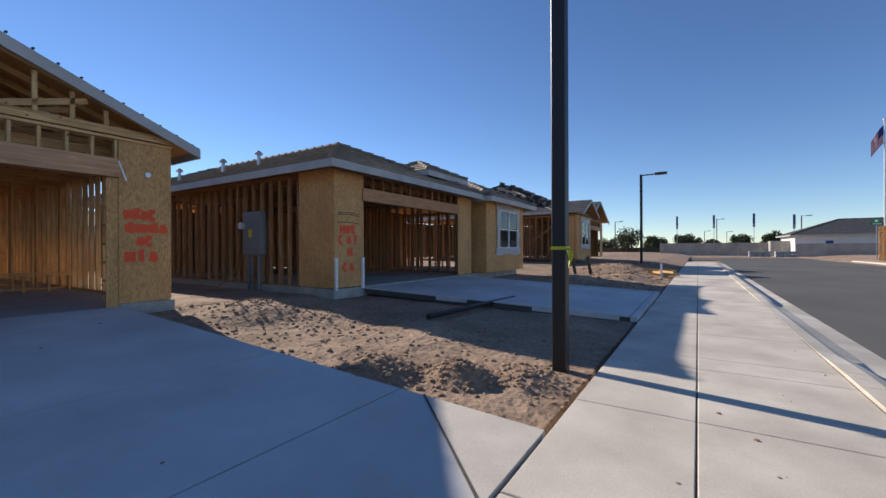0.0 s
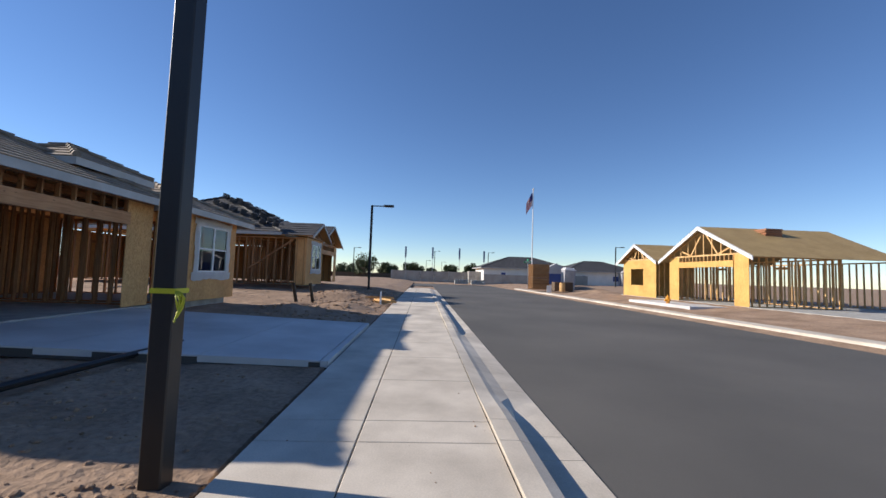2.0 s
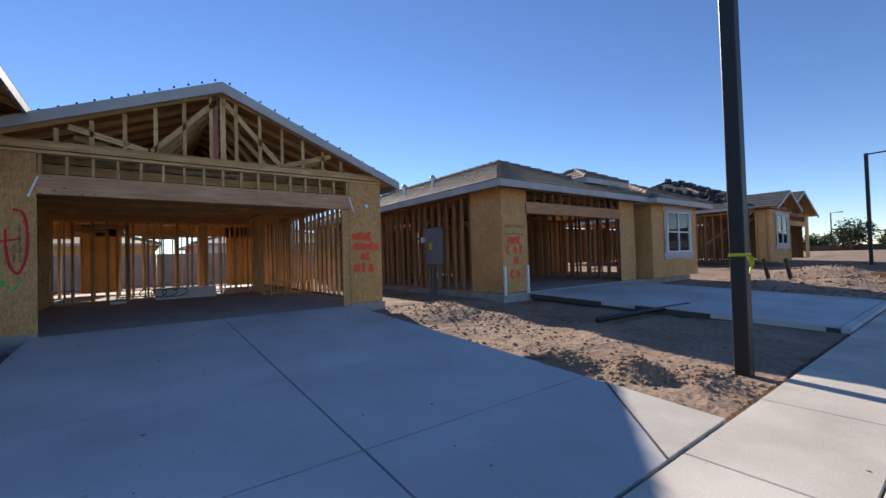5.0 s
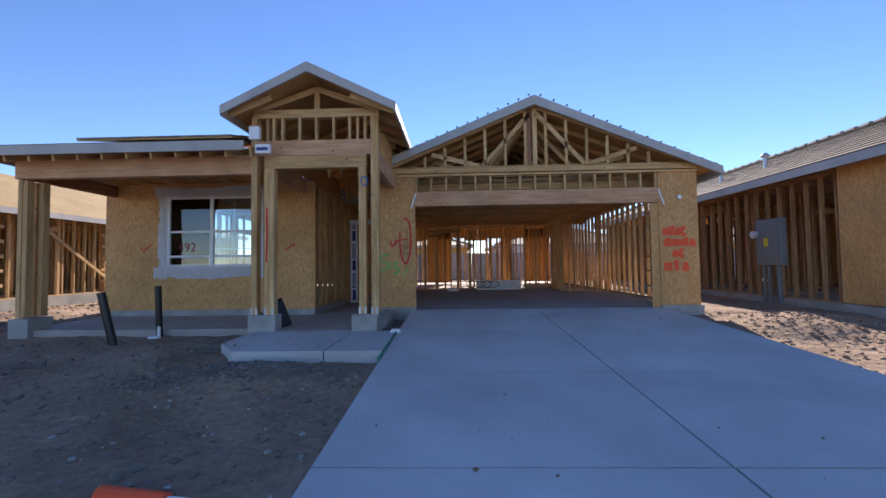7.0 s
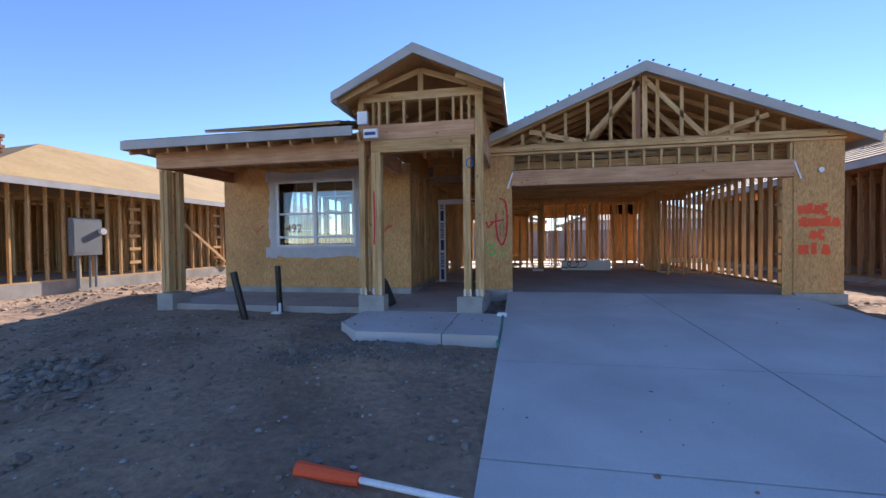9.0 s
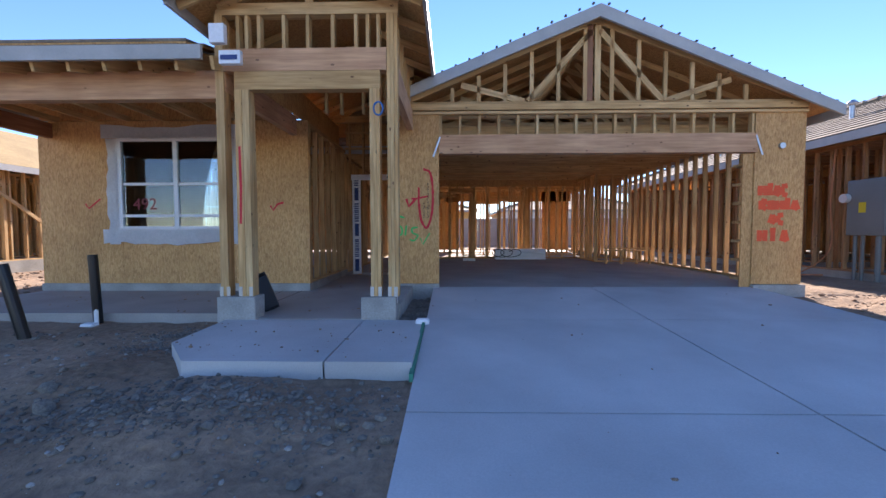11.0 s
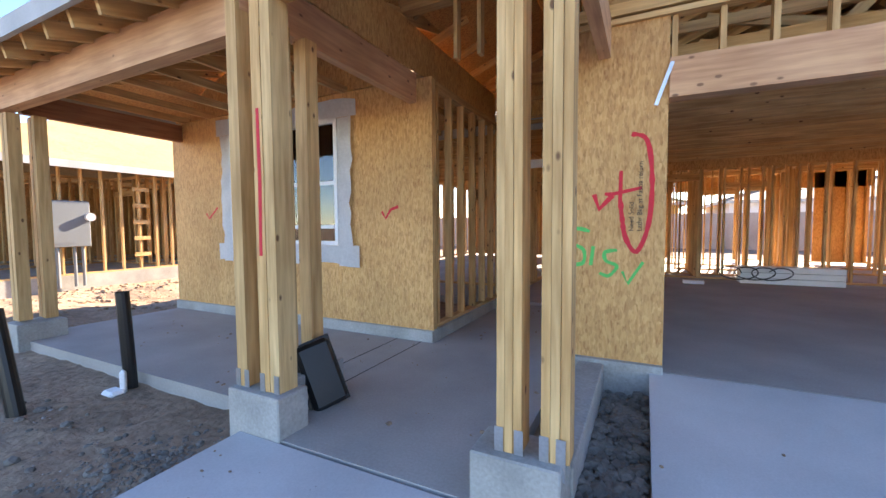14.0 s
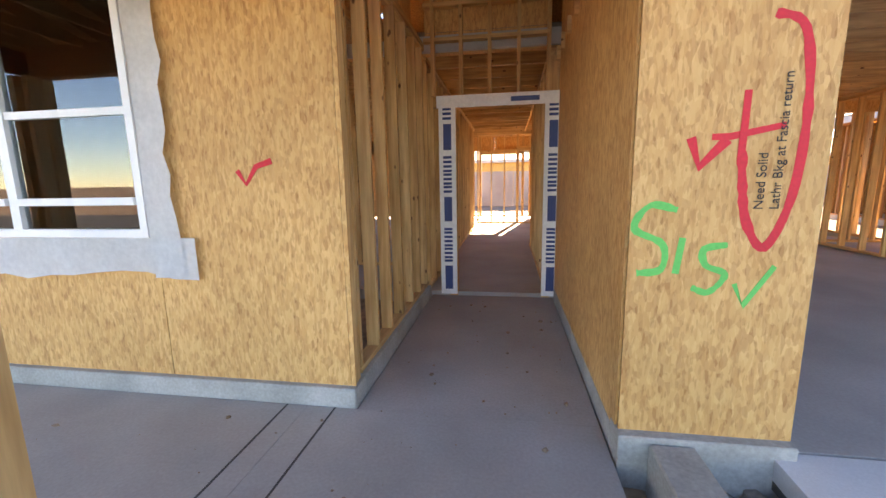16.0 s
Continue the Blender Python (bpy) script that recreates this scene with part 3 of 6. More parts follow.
# ---- the house in front ----
def own_house():
    h = empty("house_frame", -0.8, 3, 0, "unfinished house with open stud framing, strand board and gabled roofs", "house")
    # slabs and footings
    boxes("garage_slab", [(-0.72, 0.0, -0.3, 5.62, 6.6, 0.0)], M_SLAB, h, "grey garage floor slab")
    boxes_each("house_slab", [(-6.7, 2.75, -0.3, -0.74, 14, -0.06), (-0.74, 6.62, -0.3, 5.62, 14, -0.06)], M_SLAB, h)
    boxes_each("stem_wall", [(-0.75, -0.07, -0.5, 0.0, 0.09, 0.055), (4.88, -0.07, -0.5, 5.68, 0.09, 0.04), (-0.75, 0.092, -0.5, -0.62, 2.7, 0.02), (5.49, 0.092, -0.5, 5.68, 12, 0.02), (-6.72, 0.24, -0.5, -2.16, 0.42, 0.02), (-2.32, 0.422, -0.5, -2.16, 2.7, 0.02)], M_STEM, h, "pale concrete stem wall", bevel=0.006)
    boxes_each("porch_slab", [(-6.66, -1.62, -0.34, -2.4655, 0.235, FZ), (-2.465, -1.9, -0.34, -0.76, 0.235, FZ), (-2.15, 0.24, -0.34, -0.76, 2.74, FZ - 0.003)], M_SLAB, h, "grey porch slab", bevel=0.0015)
    boxes("post_plinth", [(-2.47, -1.92, -0.45, -2.03, -1.68, 0.15)], M_STEM, h, bevel=0.008)
    boxes("post_plinth", [(-2.47, -1.675, -0.45, -2.19, -1.15, 0.15)], M_STEM, h, bevel=0.008)
    boxes("post_plinth", [(-0.83, -1.92, -0.45, -0.43, -1.66, 0.15)], M_STEM, h, bevel=0.008)
    boxes("post_plinth", [(-0.62, -1.655, -0.45, -0.42, -0.075, 0.03)], M_STEM, h, bevel=0.008)
    # garage front
    sheet(h, -0.74, 0.0, -0.006, 0.055, 2.74, name="osb_panel")
    sheet(h, 4.88, 5.65, -0.006, 0.045, 2.74, name="osb_panel")
    for x in (-0.71, -0.4, -0.1, -0.05, 4.94, 5.0, 5.3, 5.62):
        lumber(h, (x, 0.05, 0.055), (x, 0.05, 2.74), 0.038, 0.089)
    boxes("jamb_backing", [(4.72, 0.01, 0.0, 4.90, 0.03, 2.08)], M_OSB, h)
    for k in range(7):
        boxes("jamb_block", [(4.76, 0.032, 0.1 + k * 0.3, 4.90, 0.30, 0.14 + k * 0.3)], M_LUMBER, h)
    lumber(h, (0, 0.0275, 2.24), (4.9, 0.0275, 2.24), 0.29, 0.145, "garage_header", M_GLULAM)
    lumber(h, (0.0, 0.04, 2.38), (4.88, 0.04, 2.38), 0.038, 0.089, "plate")
    n = 17
    for i in range(n):
        x = 0.03 + i * 4.82 / (n - 1)
        lumber(h, (x, 0.04, 2.40), (x, 0.04, 2.70), 0.038, 0.089, "cripple_stud")
    lumber(h, (-0.82, 0.0, 2.722), (5.65, 0.0, 2.722), 0.04, 0.10, "top_plate", M_LUMBER, (0, 1, 0))
    lumber(h, (-0.82, -0.02, 2.81), (5.65, -0.02, 2.81), 0.089, 0.06, "bottom_chord")
    # gable trusses over the garage
    zc, rise, x0, x1, xm = 2.80, 1.35, -0.62, 5.65, 2.42
    for k, y in enumerate((0.0, 0.62, 1.22, 1.83, 2.44, 3.05, 3.66, 4.27, 4.88, 5.5, 6.1)):
        truss(h, x0, x1, xm, y, zc + (0.0 if k else 0.01), rise, webs=True)
    for x in [x0 + 0.42 + 0.41 * i for i in range(14)]:
        z1 = zc + rise * (1 - abs(x - xm) / (x1 - xm if x > xm else xm - x0)) - 0.06
        if z1 > zc + 0.2 and abs(x - xm) > 0.1:
            lumber(h, (x, 0.0, zc + 0.09), (x, 0.0, z1), 0.089, 0.038, "gable_stud", face=(0, 1, 0)).matrix_basis @= Matrix.Diagonal((0.65, 1, 1, 1))
    for dxx in (-0.09, 0.03):
        lumber(h, (xm + dxx, 0.0, zc + 0.09), (xm + dxx, 0.0, zc + rise - 0.1), 0.089, 0.038, "king_post", M_REDFIR if dxx < 0 else None)
    # gable roof: deck, barge boards, tiles seen at the edge
    sl = rise / (x1 - xm)
    YB = -0.16
    for s, xa in ((1, 6.06), (-1, -0.46)):
        ze = zc + rise - abs(xa - xm) * sl
        ze += 0.07
        top = (xm, 0, zc + rise + 0.11)
        a, b = (xa, YB, ze + 0.05), (xa, 9.0, ze + 0.05)
        roof_plane(h, a if s < 0 else b, b if s < 0 else a, (xm, 9.0, top[2]) if s < 0 else (xm, YB, top[2]), (xm, YB, top[2]) if s < 0 else (xm, 9.0, top[2]), M_TILE, 0.36)
        bm = bmesh.new()
        prism(bm, [(xa, YB - 0.045, ze + 0.06), (xm, YB - 0.045, top[2] + 0.01), (xm, YB - 0.045, top[2] - 0.18), (xa, YB - 0.045, ze - 0.10)], (0, 0.04, 0))
        bmesh.ops.recalc_face_normals(bm, faces=bm.faces)
        part("barge_board", bm, M_FASCIA, h, "pale primed barge board")
        boxes("fascia", [(xa - 0.02, YB, ze - 0.1, xa + 0.02, 9.0, ze + 0.06)], M_FASCIA, h)
        for k in range(14):
            f = (k + 0.5) / 14
            cx, cz = xa + (xm - xa) * f, ze + (top[2] - ze) * f
            boxes("edge_tile", [(cx - 0.015, YB - 0.04, cz + 0.055, cx + 0.015, YB + 0.01, cz + 0.075)], M_DARKTILE, h)
    # garage walls and ceiling joists
    framed(h, (5.56, 0.13), (5.56, 12.0), 0.02, 2.72, 0.36)
    framed(h, (-0.68, 0.13), (-0.68, 6.5), 0.02, 2.72, 0.4)
    framed(h, (-0.7, 6.6), (5.5, 6.6), 0.0, 2.72, 0.4, skip=((0.85, 1.6),))
    sheet(h, -0.7, 5.5, 6.55, 2.3, 2.72)
    for i in range(16):
        y = 0.4 + i * 0.4
        lumber(h, (-0.78, y, 2.55), (5.5, y, 2.55), 0.038, 0.14, "ceiling_joist", face=(0, 0, 1))
    framed(h, (4.2, 4.9), (5.5, 4.9), 0.02, 2.5, 0.4)
    framed(h, (4.2, 4.9), (4.2, 6.5), 0.02, 2.5, 0.4)
    for z in (0.42, 0.36):
        lumber(h, (4.25, 4.4, z), (5.5, 4.4, z), 0.038, 0.089, "bench_rail")
    for x in (4.3, 4.7, 5.1, 5.45):
        lumber(h, (x, 4.4, 0.0), (x, 4.4, 0.36), 0.038, 0.089, "bench_leg")
    # rooms behind
    framed(h, (-2.24, 0.45), (-2.24, 2.75), 0.02, 2.72, 0.36)
    framed(h, (-2.24, 2.85), (-2.24, 9.5), -0.06, 2.62, 0.4, skip=((2.2, 3.1),))
    framed(h, (-0.80, 2.85), (-0.80, 6.4), -0.06, 2.62, 0.4)
    framed(h, (-6.6, 4.2), (-2.3, 4.2), -0.06, 2.62, 0.4, skip=((3.0, 3.9),))
    framed(h, (-6.66, 0.4), (-6.66, 12.0), 0.02, 2.72, 0.4, skip=((5, 6.2),))
    framed(h, (-6.6, 12.0), (5.5, 12.0), 0.02, 2.72, 0.4, skip=((4.4, 5.8), (7.9, 9.0)))
    framed(h, (0.6, 9.2), (5.5, 9.2), -0.06, 2.62, 0.4, skip=((1.0, 2.0),))
    framed(h, (0.9, 6.7), (0.9, 9.2), -0.06, 2.62, 0.4)
    framed(h, (3.2, 9.3), (3.2, 12.0), -0.06, 2.62, 0.4)
    framed(h, (-0.6, 7.9), (3.1, 7.9), -0.06, 2.62, 0.4, skip=((0.2, 1.0),))
    framed(h, (-2.2, 10.6), (5.4, 10.6), -0.06, 2.62, 0.4, skip=((1.2, 2.1), (4.6, 5.4)))
    for a, c in ((-6.6, -2.4), (-0.6, 0.55), (4.3, 5.5)):
        sheet(h, a, c, 12.06, 0.02, 2.72)
    sheet(h, -6.6, 5.6, 12.06, 2.2, 2.78)
    for i in range(15):
        y = 2.9 + i * 0.61
        lumber(h, (-6.7, y, 2.72), (-0.8, y, 2.72), 0.038, 0.14, "ceiling_joist", face=(0, 0, 1))
    for i in range(9):
        y = 6.9 + i * 0.61
        lumber(h, (-0.75, y, 2.72), (5.6, y, 2.72), 0.038, 0.14, "ceiling_joist", face=(0, 0, 1))
    # window room front
    y = 0.29
    for r in ((-6.72, 0.02, -5.33, 2.72), (-3.42, 0.02, -2.17, 2.72)):
        sheet(h, r[0], r[2], y, r[1], r[3])
    boxes("osb_panel", [(-5.327, y - 0.006, 0.02, -3.423, y + 0.006, 0.93)], M_OSB, h)
    boxes("osb_panel", [(-5.327, y - 0.006, 2.43, -3.423, y + 0.006, 2.72)], M_OSB, h)
    for x in (-6.68, -6.3, -5.9, -5.5, -5.36, -3.40, -3.3, -2.9, -2.5, -2.2):
        lumber(h, (x, y + 0.055, 0.02), (x, y + 0.055, 2.72), 0.038, 0.089)
    sheet_x(h, -0.74, 0.02, 2.7, 0.02, 3.3, name="osb_panel", panel=0.62)
    # entry door opening
    for xa in (-1.89, -0.84):
        lumber(h, (xa, 2.78, FZ), (xa, 2.78, 2.06), 0.09, 0.11, "door_jamb")
    lumber(h, (-2.1, 2.78, 2.10), (-0.76, 2.78, 2.10), 0.11, 0.11, "door_head", face=(0, 1, 0))
    for k in range(5):
        lumber(h, (-2.1 + k * 0.31, 2.78, 2.17), (-2.1 + k * 0.31, 2.78, 3.5), 0.038, 0.089)
    for z in (2.75, 3.1):
        lumber(h, (-2.2, 2.78, z), (-0.86, 2.78, z), 0.038, 0.089, "blocking")
    boxes("osb_panel", [(-2.2, 2.84, 2.75, -0.86, 2.852, 3.5)], M_OSB, h)
    # tower over the entry
    P = [(-2.405, -1.79, 0.09, 0.14, 3.3), (-2.20, -1.79, 0.076, 0.14, 2.48), (-2.12, -1.786, 0.076, 0.14, 2.48), (-2.33, -1.56, 0.076, 0.114, 2.48), (-2.36, -1.30, 0.11, 0.114, 2.48), (-0.703, -1.79, 0.036, 0.14, 2.48), (-0.665, -1.793, 0.036, 0.14, 2.48), (-0.627, -1.79, 0.036, 0.138, 2.48), (-0.505, -1.79, 0.038, 0.14, 3.3), (-0.465, -1.79, 0.038, 0.14, 3.3), (-0.425, -1.79, 0.038, 0.12, 3.3)]
    for x, yy, w, d, zt in P:
        lumber(h, (x, yy, 0.15), (x, yy, zt), w, d, "porch_post")
    for x in (-2.44, -2.36, -2.22, -2.10, -0.71, -0.62, -0.51, -0.44):
        boxes("post_strap", [(x - 0.02, -1.865, 0.08, x + 0.02, -1.862, 0.26)], M_GALV, h)
    lumber(h, (-2.24, -1.79, 2.58), (-0.60, -1.79, 2.58), 0.20, 0.13, "entry_header", None, (0, 1, 0))
    lumber(h, (-2.36, -1.79, 2.805), (-0.53, -1.79, 2.805), 0.245, 0.14, "entry_beam", M_GLULAM, (0, 1, 0))
    for x in (-2.2, -2.10, -1.96, -1.68, -1.41, -1.13, -0.87, -0.74, -0.62):
        lumber(h, (x, -1.79, 2.93), (x, -1.79, 3.30), 0.038, 0.089, "cripple_stud")
    for x in (-1.79, -1.55, -1.2, -0.85):
        lumber(h, (x, 0.1, 2.75), (x, 0.1, 3.30), 0.038, 0.089, "cripple_stud")
    for yy in (-1.79, 0.1, 2.7):
        lumber(h, (-2.44, yy, 3.33), (-0.40, yy, 3.33), 0.06, 0.12, "top_plate")
        truss(h, -2.44, -0.40, -1.40, yy, 3.36, 0.46, webs=False)
        lumber(h, (-1.40, yy, 3.42), (-1.40, yy, 3.72), 0.089, 0.038, "king_post")
    for x in (-2.40, -0.455):
        lumber(h, (x, -1.83, 3.27), (x, 2.8, 3.27), 0.089, 0.05, "top_plate")
        lumber(h, (x, -1.83, 2.62), (x, 0.28, 2.62), 0.30, 0.089, "side_beam", M_GLULAM, (1, 0, 0))
        for k in range(11):
            lumber(h, (x, -1.6 + k * 0.4, 2.77), (x, -1.6 + k * 0.4, 3.23), 0.089, 0.038)
        sheet_x(h, x + (0.05 if x < -1 else -0.05), -1.75, 2.8, 2.78, 3.24)
    for s, xa in ((-1, -2.72), (1, -0.08)):
        ze, zt = 3.33, 3.97
        ra = [(xa, -2.25, ze), (xa, 5.2, ze), (-1.40, 5.2, zt), (-1.40, -2.25, zt)]
        if s < 0:
            roof_plane(h, ra[1], ra[0], ra[3], ra[2], M_DARKTILE, 0.36)
        else:
            roof_plane(h, ra[0], ra[1], ra[2], ra[3], M_DARKTILE, 0.36)
        bm = bmesh.new()
        prism(bm, [(xa, -2.295, ze + 0.02), (-1.40, -2.295, zt + 0.02), (-1.40, -2.295, zt - 0.13), (xa, -2.295, ze - 0.11)], (0, 0.04, 0))
        bmesh.ops.recalc_face_normals(bm, faces=bm.faces)
        part("barge_board", bm, M_FASCIA, h)
        boxes("fascia", [(xa - 0.02, -2.25, ze - 0.12, xa + 0.02, 3.2, ze + 0.01)], M_FASCIA, h)
        for k in range(9):
            lumber(h, (xa - s * 0.03, -2.1 + k * 0.6, ze - 0.06), (xa - s * 0.70, -2.1 + k * 0.6, ze + 0.20), 0.038, 0.089, "rafter_tail", face=(0, 0, 1))
    # porch
    lumber(h, (-6.56, -1.62, 2.60), (-2.46, -1.62, 2.60), 0.32, 0.13, "porch_beam", M_GLULAM, (0, 1, 0))
    lumber(h, (-6.50, -1.5, 2.57), (-6.50, 0.28, 2.57), 0.24, 0.089, "porch_end_beam", M_REDFIR, (1, 0, 0))
    for x, yy in ((-6.49, -1.60), (-6.40, -1.60), (-6.33, -1.40), (-6.48, -1.38)):
        lumber(h, (x, yy, 0.12), (x, yy, 2.42), 0.076, 0.114, "porch_post")
    boxes("post_plinth", [(-6.58, -1.72, -0.42, -6.24, -1.28, 0.10)], M_STEM, h, bevel=0.008)
    for i in range(12):
        x = -6.8 + i * 0.40
        lumber(h, (x, -2.0, 2.72), (x, 4.0, 4.35), 0.038, 0.14, "rafter", face=(0, 0, 1))
    for i in range(7):
        x = -6.4 + i * 0.61
        lumber(h, (x, -1.6, 2.76), (x, 4.2, 2.76), 0.038, 0.089, "bottom_chord", face=(0, 0, 1))
    roof_plane(h, (-6.88, -2.05, 2.87), (-2.74, -2.05, 2.87), (-2.74, 4.0, 4.6), (-3.9, 4.0, 4.6), M_TILE, 0.36)
    roof_plane(h, (-6.88, 3.0, 2.87), (-6.88, -2.05, 2.87), (-3.9, 3.0, 4.05), (-4.4, 2.5, 3.9), M_TILE, 0.36)
    roof_plane(h, (-5.35, -1.85, 3.02), (-2.78, -1.85, 3.02), (-2.78, 2.0, 4.1), (-4.2, 2.0, 4.1), M_TILE, 0.34)
    hip_roof(h, -6.88, 6.06, 2.85, 12.6, 2.82, 0.36, M_TILE, 0.6)
    boxes("roof_deck", [(-2.7, 2.86, 3.30, -0.1, 6.5, 3.32)], M_OSB, h)
    boxes("roof_deck", [(-6.8, 0.4, 2.80, -2.5, 3.0, 2.82)], M_OSB, h)
    # added panel, no part of the framing: hides sunlit rafters over the porch wall
    bm = bmesh.new()
    prism(bm, [(-6.7, 0.34, 2.76), (-2.46, 0.34, 2.76), (-2.46, 0.34, 3.44), (-5.2, 0.34, 3.44), (-6.7, 0.34, 2.9)], (0, 0.012, 0))
    bmesh.ops.recalc_face_normals(bm, faces=bm.faces)
    part("light_leak_panel", bm, M_OSB, h)
    boxes("fascia", [(-6.90, -2.09, 2.73, -2.47, -2.05, 2.88)], M_FASCIA, h, "pale primed fascia")
    boxes("fascia", [(-6.92, -2.05, 2.73, -6.88, 12.4, 2.88)], M_FASCIA, h)
    return h


own_house()
porch_window = window_unit("white twin sash window with crumpled white wrap, facing the porch", -5.33, -3.42, 0.29, 0.93, 2.43)

for xa, xb in ((-5.275, -4.415), (-4.335, -3.475)):
    boxes("sash_rail", [(xa, 0.215, 1.13, xb, 0.262, 1.175)], M_WHITE, porch_window)

walk_front = empty("front_walk", -1.3, -2.7, -0.1, "pale concrete walk panels before the entry", "walk", kind="structure")
for pts in ([(-2.36, -1.925), (-2.33, -2.87), (-1.9, -3.38), (-0.80, -3.38), (-0.80, -1.925)], [(-0.785, -1.94), (-0.785, -3.38), (-0.115, -3.38), (-0.115, -1.94)]):
    bm = bmesh.new()
    prism(bm, [(x, y, FZ - 0.005) for x, y in pts], (0, 0, -0.17))
    bmesh.ops.recalc_face_normals(bm, faces=bm.faces)
    part("walk_panel", bm, M_DRIVE, walk_front)


# ---- the next houses along the street ----
def row_house(name, label, x0, front, gx1, rx0, rx1, rfront, depth, roof, west_skip=()):
    """A hip-roofed house: a garage at x0..gx1, an entry recess, and a window room at rx0..rx1."""
    h = empty(name, (x0 + rx1) / 2, front + depth / 2, 0, label, "house", "houses along the street")
    boxes("floor_slab", [(x0, front, -0.35, rx1, front + depth, 0.03)], M_STEM, h)
    ox0, ox1 = x0 + 0.93, gx1 - 0.93
    sheet(h, x0, ox0, front - 0.006, 0.05, 2.72)
    sheet(h, ox1, gx1, front - 0.006, 0.05, 2.72)
    sheet_x(h, x0 - 0.006, front, front + 1.15, 0.05, 2.72)
    framed(h, (x0 + 0.05, front + 1.2), (x0 + 0.05, front + depth), 0.03, 2.7, 0.36)
    lumber(h, (ox0 - 0.05, front + 0.02, 2.23), (ox1 + 0.05, front + 0.02, 2.23), 0.30, 0.14, "garage_header", M_GLULAM)
    nn = int((ox1 - ox0) / 0.36)
    for i in range(nn + 1):
        x = ox0 + (ox1 - ox0) * i / nn
        lumber(h, (x, front + 0.04, 2.38), (x, front + 0.04, 2.68), 0.038, 0.089, "cripple_stud")
    lumber(h, (x0, front + 0.02, 2.70), (gx1, front + 0.02, 2.70), 0.04, 0.1, "top_plate")
    framed(h, (gx1 - 0.05, front + 0.1), (gx1 - 0.05, front + 5.5), 0.03, 2.7, 0.4)
    framed(h, (x0 + 0.1, front + 5.8), (rx1, front + 5.8), 0.03, 2.7, 0.38)
    framed(h, (x0 + 0.1, front + depth), (rx1, front + depth), 0.03, 2.7, 0.4, skip=((2, 3.5), (6, 7.5)))
    framed(h, (rx0 + 0.05, rfront + 0.1), (rx0 + 0.05, front + 5.5), 0.03, 2.7, 0.4)
    framed(h, (rx1 - 0.05, rfront + 0.1), (rx1 - 0.05, front + depth), 0.03, 2.7, 0.4)
    framed(h, (gx1, front + 2.6), (rx0, front + 2.6), 0.03, 2.7, 0.4)
    wx0 = rx0 + 1.05
    wx1 = wx0 + 1.85
    sheet(h, rx0, wx0, rfront, 0.05, 2.72)
    sheet(h, wx1, rx1, rfront, 0.05, 2.72)
    boxes("osb_panel", [(wx0 + 0.002, rfront - 0.006, 0.05, wx1 - 0.002, rfront + 0.006, 0.93)], M_OSB, h)
    boxes("osb_panel", [(wx0 + 0.002, rfront - 0.006, 2.42, wx1 - 0.002, rfront + 0.006, 2.72)], M_OSB, h)
    sheet_x(h, rx0 - 0.007, rfront, rfront + 0.6, 0.05, 2.72)
    for i in range(6):
        lumber(h, (x0 + 0.1, front + 0.6 + i * 0.9, 2.66), (gx1 - 0.1, front + 0.6 + i * 0.9, 2.66), 0.038, 0.14, "ceiling_joist", face=(0, 0, 1))
    return h, wx0, wx1


# the next two houses are framed in the lumber darkened for shade
M_LUMBER = M_SHADED_LUMBER
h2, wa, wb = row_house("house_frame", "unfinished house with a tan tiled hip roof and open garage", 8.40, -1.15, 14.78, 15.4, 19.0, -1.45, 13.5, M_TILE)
hip_roof(h2, 7.95, 15.23, -1.60, 13.0, 2.80, 0.42, M_TILE, 0.30)
hip_roof(h2, 14.9, 19.45, -1.90, 12.9, 2.76, 0.42, M_TILE, 0.32)
hip_roof(h2, 12.9, 15.5, -0.62, 1.98, 3.47, 0.45, M_TILE, 0.3)
# boards added at the back and far side to keep daylight out of the rooms
sheet(h2, 8.5, 14.7, 12.4, 0.05, 2.7)
sheet(h2, 14.8, 18.9, 4.83, 0.05, 2.7)
sheet_x(h2, 14.82, 4.9, 12.3, 0.05, 2.7)
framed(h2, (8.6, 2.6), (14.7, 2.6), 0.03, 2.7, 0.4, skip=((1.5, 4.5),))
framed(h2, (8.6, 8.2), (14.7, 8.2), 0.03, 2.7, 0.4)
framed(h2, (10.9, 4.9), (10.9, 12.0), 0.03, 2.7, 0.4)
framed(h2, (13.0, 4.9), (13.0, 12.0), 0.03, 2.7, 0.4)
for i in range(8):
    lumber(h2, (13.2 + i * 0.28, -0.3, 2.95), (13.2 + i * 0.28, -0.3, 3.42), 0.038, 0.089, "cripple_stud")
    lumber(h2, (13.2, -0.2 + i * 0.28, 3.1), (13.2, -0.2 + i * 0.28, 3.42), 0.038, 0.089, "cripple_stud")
boxes("white_post_base", [(8.41, -1.21, 0.0, 8.47, -1.16, 0.72)], M_WRAP, h2)
boxes("white_post_base", [(9.25, -1.21, 0.0, 9.31, -1.16, 0.72)], M_WRAP, h2)
window_unit("white sash window with torn white wrap, on the neighbouring house", wa, wb, -1.45, 0.93, 2.42, group="windows of the row")
driveway("driveway", 9.34, 14.3, 11.8, -1.16, False, "shaded blue-grey concrete driveway of the neighbouring house", 0.12)

